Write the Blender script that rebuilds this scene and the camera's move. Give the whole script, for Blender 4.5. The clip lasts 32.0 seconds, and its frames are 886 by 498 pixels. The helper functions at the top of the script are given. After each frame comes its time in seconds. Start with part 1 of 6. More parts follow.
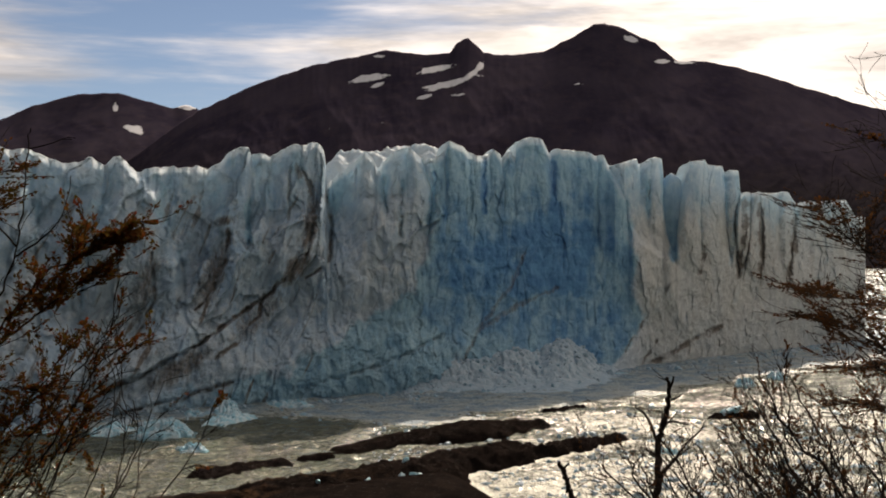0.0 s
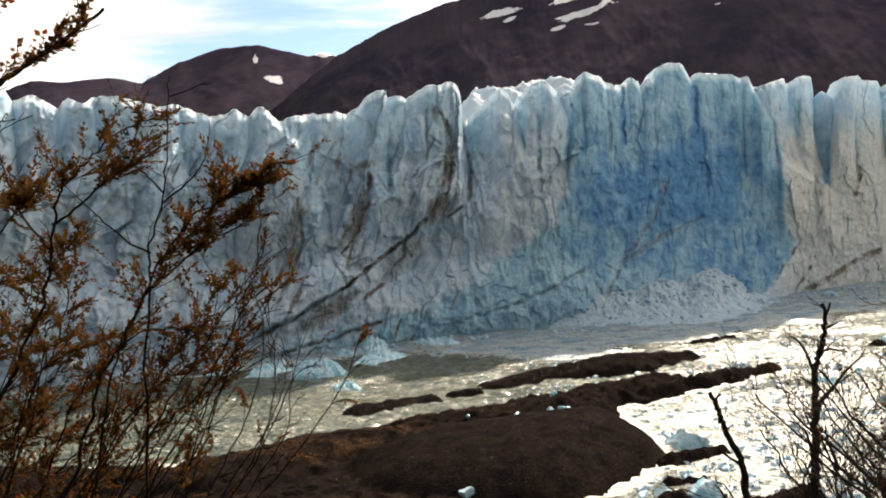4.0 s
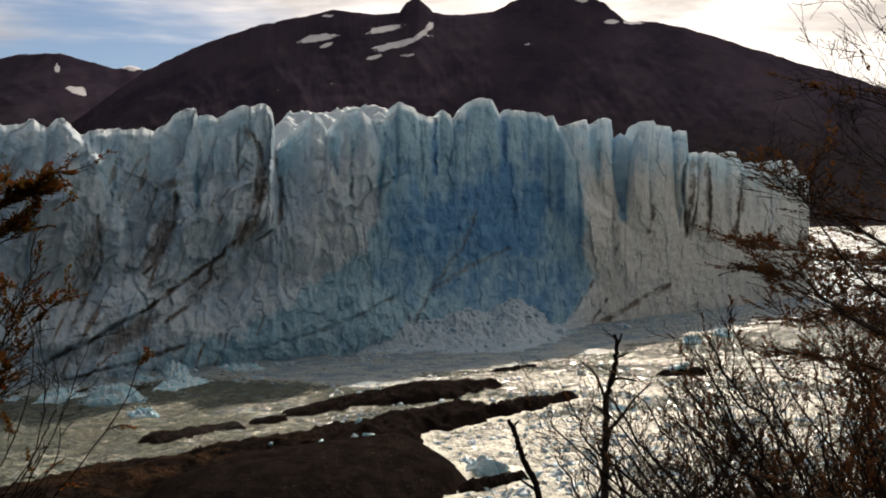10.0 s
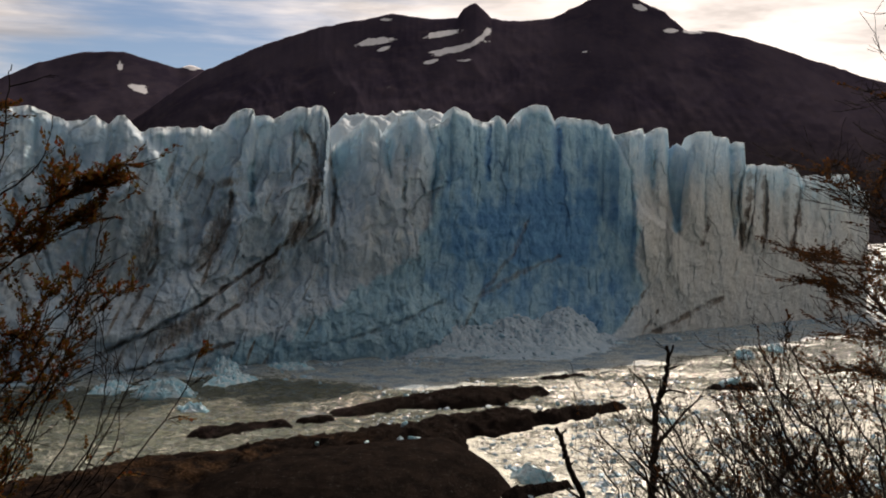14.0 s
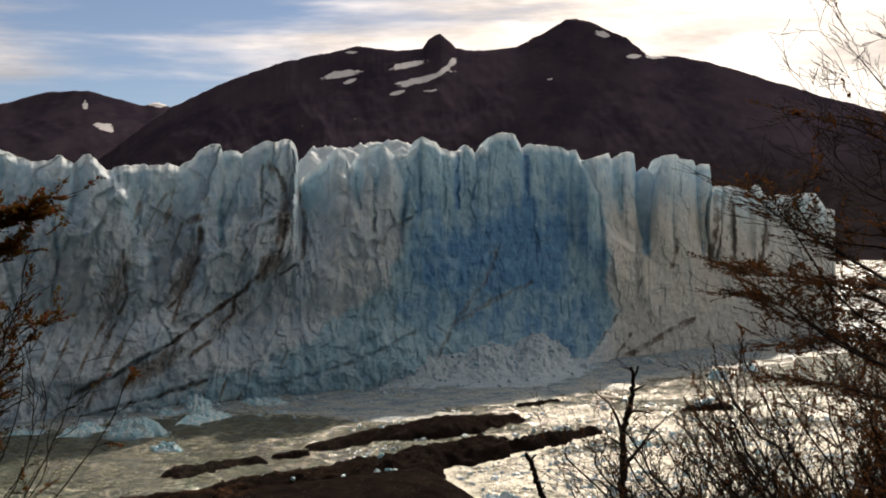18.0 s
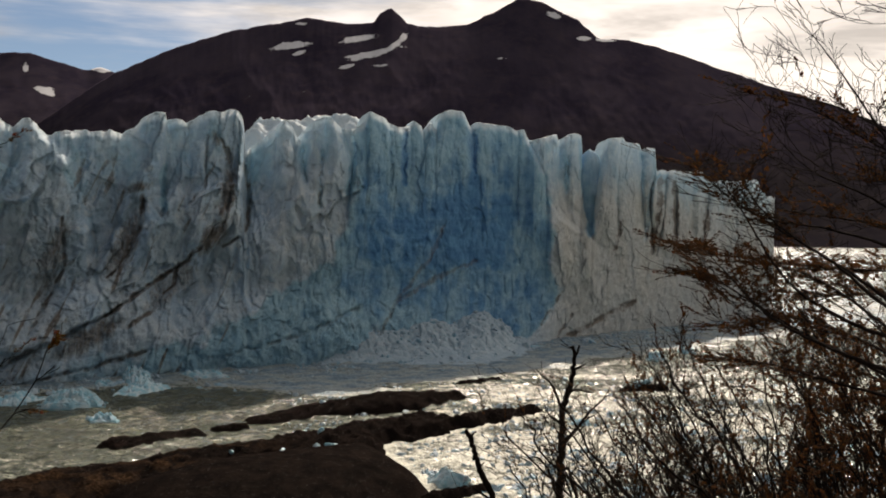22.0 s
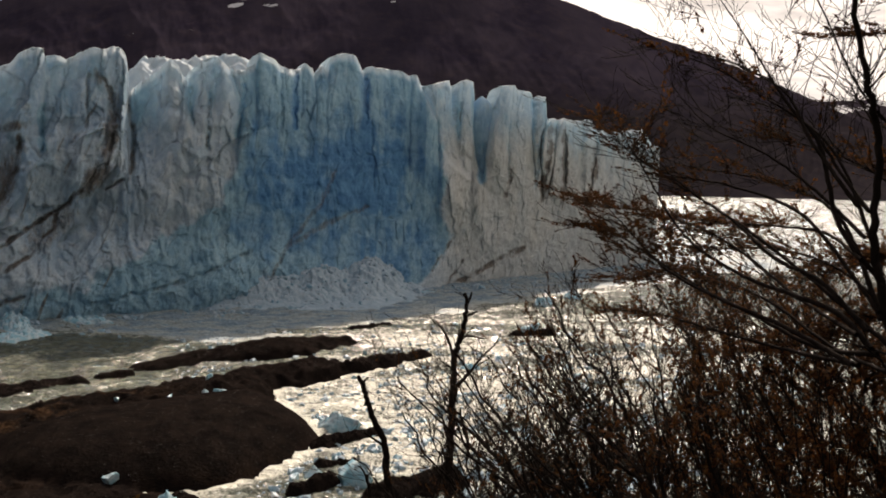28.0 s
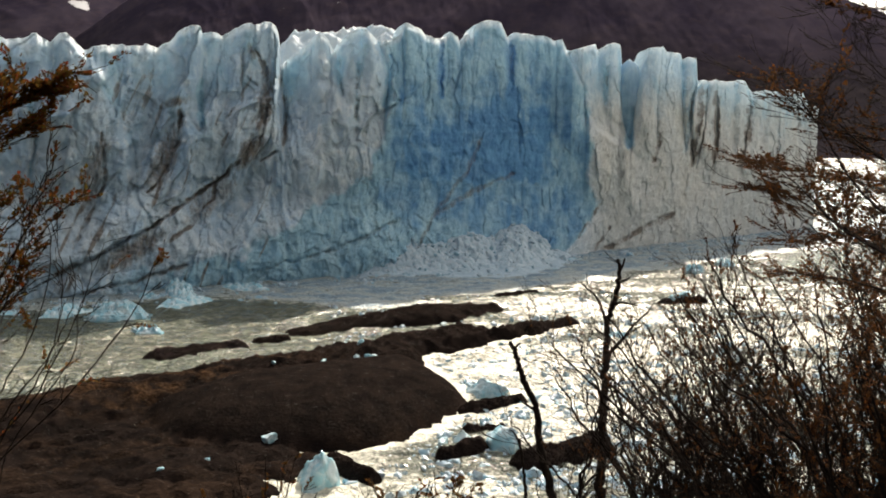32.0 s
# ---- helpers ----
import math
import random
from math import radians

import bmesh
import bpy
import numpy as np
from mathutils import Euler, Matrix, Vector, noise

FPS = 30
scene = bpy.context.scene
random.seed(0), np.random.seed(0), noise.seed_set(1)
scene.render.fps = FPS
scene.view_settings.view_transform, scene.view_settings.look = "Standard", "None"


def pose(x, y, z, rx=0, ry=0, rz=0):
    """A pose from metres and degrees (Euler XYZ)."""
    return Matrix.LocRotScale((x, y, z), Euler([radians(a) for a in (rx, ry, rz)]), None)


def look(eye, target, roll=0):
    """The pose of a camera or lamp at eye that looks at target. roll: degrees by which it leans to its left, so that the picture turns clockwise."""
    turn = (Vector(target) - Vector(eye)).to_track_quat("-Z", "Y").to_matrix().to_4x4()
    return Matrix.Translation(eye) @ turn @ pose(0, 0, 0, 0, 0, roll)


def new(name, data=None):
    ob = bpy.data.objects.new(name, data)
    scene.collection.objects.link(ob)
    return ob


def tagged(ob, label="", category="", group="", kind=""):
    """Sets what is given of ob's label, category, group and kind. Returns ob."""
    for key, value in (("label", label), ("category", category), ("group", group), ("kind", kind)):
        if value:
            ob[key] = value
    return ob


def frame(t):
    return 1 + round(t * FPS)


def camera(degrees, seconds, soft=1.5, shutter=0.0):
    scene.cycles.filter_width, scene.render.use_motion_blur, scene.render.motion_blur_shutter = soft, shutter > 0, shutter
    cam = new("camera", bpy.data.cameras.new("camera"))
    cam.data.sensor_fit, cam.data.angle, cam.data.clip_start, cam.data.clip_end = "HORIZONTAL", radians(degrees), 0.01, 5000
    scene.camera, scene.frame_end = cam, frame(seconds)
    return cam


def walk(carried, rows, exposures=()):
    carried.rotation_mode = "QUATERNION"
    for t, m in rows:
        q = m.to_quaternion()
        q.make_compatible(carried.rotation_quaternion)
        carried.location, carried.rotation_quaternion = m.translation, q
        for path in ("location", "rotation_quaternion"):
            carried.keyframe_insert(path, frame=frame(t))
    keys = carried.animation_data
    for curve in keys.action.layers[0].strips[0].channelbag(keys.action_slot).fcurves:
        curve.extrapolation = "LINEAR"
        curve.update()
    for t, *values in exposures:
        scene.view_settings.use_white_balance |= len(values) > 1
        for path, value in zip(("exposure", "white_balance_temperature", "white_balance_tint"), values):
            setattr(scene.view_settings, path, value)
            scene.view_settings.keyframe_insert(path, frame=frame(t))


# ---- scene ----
cam = camera(47.35, 32.0, soft=1.9)
EYE = 35.0
PATH = [
    (0.0, pose(-0.049, -0.063, EYE + 0.021, 90.297, 0.277, -0.001)),
    (0.5, pose(-0.045, -0.074, EYE + 0.017, 89.915, 0.556, 1.052)),
    (1.0, pose(-0.055, -0.047, EYE + 0.008, 88.325, 1.598, 4.318)),
    (1.5, pose(-0.063, -0.017, EYE + 0.004, 87.017, 2.447, 8.832)),
    (2.0, pose(-0.058, -0.044, EYE + -0.005, 86.405, 2.039, 11.864)),
    (2.5, pose(-0.061, -0.028, EYE + -0.003, 86.388, 2.540, 11.411)),
    (4.5, pose(-0.035, -0.021, EYE + 0.005, 86.956, 2.440, 5.502)),
    (5.0, pose(-0.021, -0.030, EYE + 0.009, 86.585, 2.778, 2.188)),
    (5.5, pose(0.006, -0.065, EYE + 0.022, 87.293, 4.090, -3.163)),
    (6.0, pose(0.045, -0.058, EYE + 0.019, 91.252, -1.201, -11.505)),
    (6.5, pose(0.064, -0.042, EYE + 0.023, 92.749, 0.073, -14.354)),
    (7.0, pose(0.053, -0.066, EYE + 0.025, 93.233, 0.656, -14.618)),
    (7.5, pose(0.035, -0.093, EYE + 0.037, 94.114, 1.511, -13.048)),
    (8.0, pose(0.037, -0.072, EYE + 0.041, 92.843, 0.706, -13.500)),
    (8.5, pose(0.000, -0.123, EYE + 0.023, 91.123, 1.069, -10.683)),
    (9.0, pose(-0.006, -0.090, EYE + 0.020, 90.547, 0.700, -8.068)),
    (9.5, pose(-0.000, 0.001, EYE + -0.002, 88.818, 0.308, -4.056)),
    (10.0, pose(-0.008, 0.009, EYE + -0.007, 88.095, 0.700, -2.770)),
    (10.5, pose(-0.026, 0.003, EYE + -0.007, 88.414, 0.421, -0.532)),
    (11.0, pose(-0.029, 0.005, EYE + -0.006, 88.542, -0.161, -0.203)),
    (11.5, pose(-0.032, 0.004, EYE + -0.006, 88.546, -0.586, 0.239)),
    (12.0, pose(-0.032, 0.003, EYE + -0.007, 88.391, -0.185, 0.492)),
    (12.5, pose(-0.031, 0.004, EYE + -0.007, 88.528, -0.587, 0.090)),
    (13.0, pose(-0.031, 0.011, EYE + -0.010, 88.465, -0.772, 0.073)),
    (13.5, pose(-0.030, 0.006, EYE + -0.010, 88.676, -1.134, 0.347)),
    (14.0, pose(-0.028, 0.018, EYE + -0.015, 88.378, -0.916, 0.169)),
    (14.5, pose(-0.017, 0.006, EYE + -0.005, 89.008, -1.120, -1.581)),
    (16.5, pose(0.068, -0.063, EYE + -0.036, 89.997, 0.655, -0.255)),
    (17.0, pose(0.069, -0.067, EYE + -0.004, 90.056, 0.711, -0.711)),
    (17.5, pose(0.082, -0.077, EYE + -0.036, 90.473, 0.986, -0.577)),
    (18.0, pose(0.098, -0.060, EYE + -0.035, 90.054, 0.805, -1.460)),
    (18.5, pose(0.077, -0.051, EYE + -0.025, 90.368, 0.327, -2.188)),
    (19.0, pose(0.076, -0.036, EYE + -0.034, 89.620, 0.083, -3.160)),
    (19.5, pose(0.066, -0.029, EYE + -0.026, 89.246, -0.287, -3.511)),
    (20.0, pose(0.066, -0.027, EYE + -0.036, 89.117, -0.695, -3.422)),
    (20.5, pose(0.074, -0.013, EYE + -0.032, 88.834, -0.947, -3.402)),
    (21.0, pose(0.080, -0.011, EYE + -0.041, 88.410, -0.872, -3.627)),
    (21.5, pose(0.087, 0.002, EYE + -0.054, 88.517, -0.724, -4.244)),
    (22.0, pose(0.105, 0.020, EYE + -0.057, 88.741, -0.780, -4.534)),
    (22.5, pose(0.109, 0.042, EYE + -0.053, 88.331, -0.767, -4.916)),
    (23.0, pose(0.090, 0.057, EYE + -0.043, 88.427, -0.864, -4.623)),
    (23.5, pose(0.123, 0.067, EYE + -0.051, 89.125, -0.770, -5.577)),
    (24.0, pose(0.108, 0.112, EYE + -0.024, 89.136, -0.770, -7.368)),
    (24.5, pose(0.131, 0.131, EYE + -0.021, 91.491, -0.649, -7.981)),
    (25.0, pose(0.151, 0.144, EYE + -0.014, 92.593, -1.100, -8.702)),
    (25.5, pose(0.145, 0.147, EYE + -0.015, 93.277, -1.038, -9.279)),
    (27.5, pose(0.117, 0.087, EYE + -0.014, 86.622, -1.623, -13.452)),
    (28.0, pose(0.076, 0.064, EYE + -0.041, 85.789, -1.527, -10.658)),
    (28.5, pose(0.059, 0.063, EYE + -0.049, 85.405, -1.677, -8.467)),
    (29.0, pose(0.058, 0.058, EYE + -0.050, 85.026, -1.752, -7.898)),
    (29.5, pose(0.030, 0.069, EYE + -0.050, 84.651, -2.165, -7.411)),
    (30.0, pose(0.018, 0.035, EYE + -0.051, 84.765, -2.100, -6.806)),
    (30.5, pose(0.008, 0.034, EYE + -0.053, 84.038, -2.027, -6.260)),
    (31.0, pose(-0.002, 0.030, EYE + -0.053, 83.905, -1.592, -5.472)),
    (31.5, pose(-0.017, 0.002, EYE + -0.045, 84.068, -1.106, -3.974)),
    (32.0, pose(-0.026, -0.021, EYE + -0.044, 83.800, -0.428, -2.470)),
]
EXPOSURES = [
    (0.0, -0.05, 7250, 17), (1.0, 0.1, 7020, 15), (2.0, 0.87, 6930, 14), (4.5, 1.0, 6930, 14),
    (5.5, 0.88, 6930, 14), (6.0, 0.31, 7020, 15), (8.0, 0.21, 7020, 15), (10.0, -0.03, 7020, 16),
    (13.0, -0.13, 7020, 18), (15.0, -0.08, 7100, 18), (17.0, 0.07, 7400, 18), (20.0, -0.08, 7020, 15),
    (23.0, -0.18, 7020, 15), (25.0, 0.07, 7080, 14), (28.0, 0.03, 7080, 18), (30.0, 0.05, 7080, 17),
    (31.0, 0.35, 6930, 14), (32.0, 0.78, 6930, 13),
]
walk(cam, PATH, EXPOSURES)

# ---- sky, sun ----
SUN_BEARING, SUN_HEIGHT = radians(17), radians(36.5)
to_sun = Vector((math.sin(SUN_BEARING) * math.cos(SUN_HEIGHT), math.cos(SUN_BEARING) * math.cos(SUN_HEIGHT), math.sin(SUN_HEIGHT)))
world = bpy.data.worlds.new("sky")
world.use_nodes = True
scene.world = world


class Nodes:
    """A short way to write node trees."""

    def __init__(self, tree):
        self.tree = tree
        tree.nodes.clear()

    def add(self, kind, ins=None, **props):
        n = self.tree.nodes.new(kind)
        for k, v in props.items():
            setattr(n, k, v)
        for k, v in (ins or {}).items():
            self.put(n.inputs[k], v)
        return n

    def put(self, socket, v):
        if isinstance(v, bpy.types.NodeSocket):
            self.tree.links.new(v, socket)
        elif isinstance(v, bpy.types.Node):
            self.tree.links.new(v.outputs[0], socket)
        else:
            socket.default_value = v

    def math(self, op, a, b=0.0, c=0.0, clamp=False):
        n = self.add("ShaderNodeMath", {0: a, 1: b, 2: c}, operation=op, use_clamp=clamp)
        return n.outputs[0]

    def noise(self, vec, scale, detail=4.0, rough=0.55, dist=0.0):
        return self.add("ShaderNodeTexNoise", {"Vector": vec, "Scale": scale, "Detail": detail, "Roughness": rough, "Distortion": dist}).outputs[0]

    def mix(self, f, a, b, blend="MIX"):
        n = self.add("ShaderNodeMix", data_type="RGBA", blend_type=blend)
        self.put(n.inputs[0], f)
        self.put(n.inputs[6], a)
        self.put(n.inputs[7], b)
        return n.outputs[2]

    def ramp(self, f, lo, hi, a=0.0, b=1.0):
        n = self.add("ShaderNodeMapRange", {0: f, 1: lo, 2: hi, 3: a, 4: b}, interpolation_type="SMOOTHSTEP")
        return n.outputs[0]

    def scaled(self, vec, x, y, z):
        return self.add("ShaderNodeMapping", {"Vector": vec, "Scale": (x, y, z)}).outputs[0]


def rgb(r, g, b):
    return (r, g, b, 1.0)


# thin high cloud all over, torn open to blue low on the shaded side, brightest round the sun
w = Nodes(world.node_tree)
sky = w.add("ShaderNodeTexSky", sky_type="NISHITA", sun_disc=False, sun_elevation=SUN_HEIGHT, sun_rotation=SUN_BEARING,
            altitude=1500.0, air_density=1.0, dust_density=0.2, ozone_density=2.0)
way = w.add("ShaderNodeTexCoord").outputs["Generated"]
parts_of_way = w.add("ShaderNodeSeparateXYZ", {0: way})
overhead = w.add("ShaderNodeMapping", {"Vector": way, "Scale": (1.0, 1.0, 7.0)}).outputs[0]
cloud_noise = w.noise(overhead, 2.1, 6.0, 0.55, 0.4)
streaks = w.noise(w.scaled(way, 1.5, 1.5, 16.0), 2.6, 5.0, 0.6, 0.2)
to_right = w.math("ADD", parts_of_way.outputs[0], 0.0)
cover = w.math("ADD", w.math("MULTIPLY", cloud_noise, 0.9), w.math("MULTIPLY", streaks, 0.5))
cover = w.math("ADD", cover, w.math("MULTIPLY", w.math("SUBTRACT", to_right, 0.06), 0.85))
cover = w.math("ADD", cover, w.ramp(to_right, -0.60, -0.28, 0.85, 0.0))
cloud = w.ramp(cover, 0.38, 0.78)
toward = w.add("ShaderNodeVectorMath", {0: way, 1: tuple(to_sun)}, operation="DOT_PRODUCT").outputs["Value"]
glow = w.math("POWER", w.math("MAXIMUM", toward, 0.0), 2.0)
cloud_light = w.math("ADD", 0.39, w.math("MULTIPLY", glow, 1.32))
thin = w.ramp(w.noise(w.scaled(way, 1.5, 1.5, 9.0), 3.3, 5.0, 0.6, 0.3), 0.35, 0.72, 1.0, 0.5)
cloud_light = w.math("MULTIPLY", cloud_light, thin)
blue_sky = w.add("ShaderNodeBackground", {"Color": sky.outputs[0], "Strength": 0.078})
white_sky = w.add("ShaderNodeBackground", {"Color": rgb(1.0, 0.96, 0.9), "Strength": cloud_light})
sky_mix = w.add("ShaderNodeMixShader", {0: cloud, 1: blue_sky, 2: white_sky})
w.add("ShaderNodeOutputWorld", {"Surface": sky_mix})

sun = new("sun", bpy.data.lights.new("sun", "SUN"))
sun.data.energy, sun.data.angle, sun.data.color = 5.0, radians(1.0), (1.0, 0.91, 0.77)
sun.matrix_world = look(to_sun * 100, (0, 0, 0))


# ---- noise on arrays ----
rand = np.random.RandomState(7)
PERM = np.concatenate([rand.permutation(512)] * 3)
GRAD = rand.normal(size=(512, 3))
GRAD /= np.linalg.norm(GRAD, axis=1)[:, None]


def perlin(x, y, z=0.0):
    x, y, z = np.broadcast_arrays(np.asarray(x, float), np.asarray(y, float), np.asarray(z, float))
    xi, yi, zi = (np.floor(a).astype(int) for a in (x, y, z))
    xf, yf, zf = x - xi, y - yi, z - zi
    fu, fv, fw = (a * a * a * (a * (a * 6 - 15) + 10) for a in (xf, yf, zf))
    out = 0
    for dx in (0, 1):
        for dy in (0, 1):
            for dz in (0, 1):
                g = GRAD[PERM[PERM[PERM[(xi + dx) % 512] + (yi + dy) % 512] + (zi + dz) % 512]]
                d = g[..., 0] * (xf - dx) + g[..., 1] * (yf - dy) + g[..., 2] * (zf - dz)
                out = out + d * (fu if dx else 1 - fu) * (fv if dy else 1 - fv) * (fw if dz else 1 - fw)
    return out * 1.6


def fbm(x, y, z=0.0, octaves=4, gain=0.5):
    out, a = 0, 1.0
    for i in range(octaves):
        out = out + a * perlin(np.asarray(x) * 2**i + 17.3 * i, np.asarray(y) * 2**i + 5.1 * i, np.asarray(z) * 2**i)
        a *= gain
    return out


def ridged(x, y, z=0.0, octaves=4, gain=0.5):
    out, a = 0, 1.0
    for i in range(octaves):
        out = out + a * (1 - 2 * np.abs(perlin(np.asarray(x) * 2**i + 31.7 * i, np.asarray(y) * 2**i + 9.4 * i, np.asarray(z) * 2**i)))
        a *= gain
    return out


def smooth(a, lo, hi):
    k = np.clip((np.asarray(a, float) - lo) / (hi - lo), 0, 1)
    return k * k * (3 - 2 * k)


def along(points, x):
    """The line through pairs, at x."""
    return np.interp(x, [p[0] for p in points], [p[1] for p in points])


def to_line(x, y, points):
    """The distance from (x, y) to a line of points, in their plane."""
    best = np.full(np.broadcast(x, y).shape, 1e9)
    for (ax, ay), (bx, by) in zip(points, points[1:]):
        k = np.clip(((x - ax) * (bx - ax) + (y - ay) * (by - ay)) / ((bx - ax) ** 2 + (by - ay) ** 2), 0, 1)
        best = np.minimum(best, np.hypot(x - ax - k * (bx - ax), y - ay - k * (by - ay)))
    return best


# ---- building ----
def sheet(name, x, y, z, material, values=None, soft=True):
    """A mesh over a grid of points, with named values on them."""
    n, m = x.shape
    mesh = bpy.data.meshes.new(name)
    co = np.stack([x, y, z], -1).reshape(-1, 3)
    i = np.arange(n * m).reshape(n, m)
    quads = np.stack([i[:-1, :-1], i[1:, :-1], i[1:, 1:], i[:-1, 1:]], -1).reshape(-1, 4)
    mesh.vertices.add(len(co))
    mesh.vertices.foreach_set("co", co.ravel())
    mesh.loops.add(quads.size)
    mesh.loops.foreach_set("vertex_index", quads.ravel())
    mesh.polygons.add(len(quads))
    mesh.polygons.foreach_set("loop_start", np.arange(0, quads.size, 4))
    mesh.polygons.foreach_set("loop_total", np.full(len(quads), 4))
    mesh.update(calc_edges=True)
    mesh.polygons.foreach_set("use_smooth", np.full(len(quads), soft))
    for key, v in (values or {}).items():
        a = mesh.attributes.new(key, "FLOAT", "POINT")
        a.data.foreach_set("value", np.broadcast_to(v, x.shape).astype(np.float32).ravel())
    mesh.materials.append(material)
    return mesh


def soup(name, verts, faces, material, soft=False):
    """A mesh from arrays of points and of equal-sided faces."""
    mesh = bpy.data.meshes.new(name)
    verts, faces = np.asarray(verts, float), np.asarray(faces, int)
    k = faces.shape[1]
    mesh.vertices.add(len(verts))
    mesh.vertices.foreach_set("co", verts.ravel())
    mesh.loops.add(faces.size)
    mesh.loops.foreach_set("vertex_index", faces.ravel())
    mesh.polygons.add(len(faces))
    mesh.polygons.foreach_set("loop_start", np.arange(0, faces.size, k))
    mesh.polygons.foreach_set("loop_total", np.full(len(faces), k))
    mesh.update(calc_edges=True)
    mesh.polygons.foreach_set("use_smooth", np.full(len(faces), soft))
    mesh.materials.append(material)
    return mesh


def part(name, mesh, parent=None, label="", kind=""):
    ob = new(name, mesh)
    ob.parent = parent
    return tagged(ob, label, "", "", kind)


def thing(name, label, category, at=(0, 0, 0), group="", kind=""):
    ob = tagged(new(name), label, category, group, kind)
    ob.location = at
    return ob


# ---- materials ----
def surface(name):
    m = bpy.data.materials.new(name)
    m.use_nodes = True
    return m, Nodes(m.node_tree)


def finish(n, color, rough, bump=None, strength=0.4, distance=0.1, **more):
    b = n.add("ShaderNodeBsdfPrincipled")
    n.put(b.inputs["Base Color"], color)
    n.put(b.inputs["Roughness"], rough)
    for k, v in more.items():
        n.put(b.inputs[k.replace("_", " ")], v)
    if bump is not None:
        n.put(b.inputs["Normal"], n.add("ShaderNodeBump", {"Height": bump, "Strength": strength, "Distance": distance}))
    n.add("ShaderNodeOutputMaterial", {"Surface": b})
    return b


def value(n, key):
    return n.add("ShaderNodeAttribute", attribute_name=key).outputs["Fac"]


def place(n):
    return n.add("ShaderNodeNewGeometry").outputs["Position"]


def make_ice():
    m, n = surface("glacier_ice")
    p = place(n)
    blue, dirt_shade, bright, shade_tone, thin = value(n, "blue"), value(n, "dirt_shade"), value(n, "snow"), value(n, "tone"), value(n, "thin")
    flutes = n.noise(n.scaled(p, 1.0, 1.0, 0.85), 0.4, 6.0, 0.6, 0.3)
    grain = n.noise(p, 2.2, 5.0, 0.65)
    big = n.noise(n.scaled(p, 1.0, 1.0, 0.4), 0.09, 4.0, 0.6, 0.5)
    white = n.mix(n.ramp(big, 0.35, 0.65), rgb(0.555, 0.685, 0.79), rgb(0.395, 0.58, 0.76))
    white = n.mix(n.ramp(flutes, 0.45, 0.72), white, rgb(0.72, 0.815, 0.885))
    white = n.mix(n.math("MULTIPLY", value(n, "silt"), n.ramp(big, 0.3, 0.7, 0.75, 1.0)), white, n.mix(n.ramp(flutes, 0.4, 0.7), rgb(0.62, 0.63, 0.60), rgb(0.76, 0.775, 0.75)))
    # low tone greys the ice: painted shade of creases and hollows
    white = n.mix(n.ramp(shade_tone, 0.1, 0.8), n.mix(0.35, white, rgb(0.30, 0.38, 0.44), "MIX"), white)
    bands = n.noise(n.scaled(p, 0.05, 0.05, 1.0), 0.5, 4.0, 0.6, 0.4)
    deep = n.mix(n.ramp(n.math("ADD", n.math("MULTIPLY", bands, 0.35), n.math("MULTIPLY", flutes, 0.65)), 0.36, 0.64), rgb(0.055, 0.195, 0.42), rgb(0.125, 0.330, 0.58))
    teal = n.mix(n.ramp(flutes, 0.35, 0.65), rgb(0.24, 0.45, 0.60), rgb(0.38, 0.60, 0.71))
    edge = n.math("ADD", blue, n.math("MULTIPLY", n.math("SUBTRACT", n.noise(n.scaled(p, 1, 1, 1.1), 0.22, 6.0, 0.62), 0.5), 0.5))
    c = n.mix(n.ramp(edge, 0.08, 0.5), white, teal)
    c = n.mix(n.ramp(edge, 0.5, 1.0), c, deep)
    streak = n.noise(n.scaled(p, 1.0, 1.0, 0.2), 1.1, 7.0, 0.72, 1.0)
    # brown of real dirt, with painted shade in cracks, joints and the lower west
    soil = n.math("ADD", dirt_shade, n.math("MULTIPLY", n.math("SUBTRACT", streak, 0.5), 1.0))
    c = n.mix(n.ramp(soil, 0.28, 0.82, 0.0, 0.86), c, n.mix(n.ramp(grain, 0.4, 0.6), rgb(0.10, 0.07, 0.05), rgb(0.19, 0.14, 0.10)))
    # whitens snowy tops, and paints the backlit rim of the crest
    c = n.mix(bright, c, rgb(0.80, 0.86, 0.88))
    relief = n.math("ADD", n.math("MULTIPLY", flutes, 1.0), n.math("MULTIPLY", grain, 0.45))
    finish(n, c, n.ramp(grain, 0.3, 0.7, 0.45, 0.7), relief, 0.75, 0.8, IOR=1.31, Specular_IOR_Level=0.25)
    # daylight soaks through the ice, most of all where the towers are thin
    body = n.tree.nodes["Principled BSDF"]
    through_ice = n.add("ShaderNodeBsdfTranslucent", {"Color": n.mix(0.45, c, rgb(0.68, 0.86, 0.97))})
    share = n.math("ADD", 0.09, n.math("MULTIPLY", n.math("MULTIPLY", thin, thin), 0.34))
    n.add("ShaderNodeOutputMaterial", {"Surface": n.add("ShaderNodeMixShader", {0: share, 1: body, 2: through_ice})}).is_active_output = True
    return m


def make_loose_ice():
    m, n = surface("loose_ice")
    p = place(n)
    tone = n.add("ShaderNodeNewGeometry").outputs["Random Per Island"]
    c = n.mix(n.ramp(tone, 0.45, 1.0), rgb(0.34, 0.455, 0.545), rgb(0.23, 0.42, 0.54))
    c = n.mix(n.ramp(n.noise(p, 0.8, 5.0), 0.45, 0.75), c, rgb(0.47, 0.57, 0.64))
    finish(n, c, 0.3, n.noise(p, 1.7, 6.0, 0.65), 0.6, 0.25, IOR=1.31)
    return m


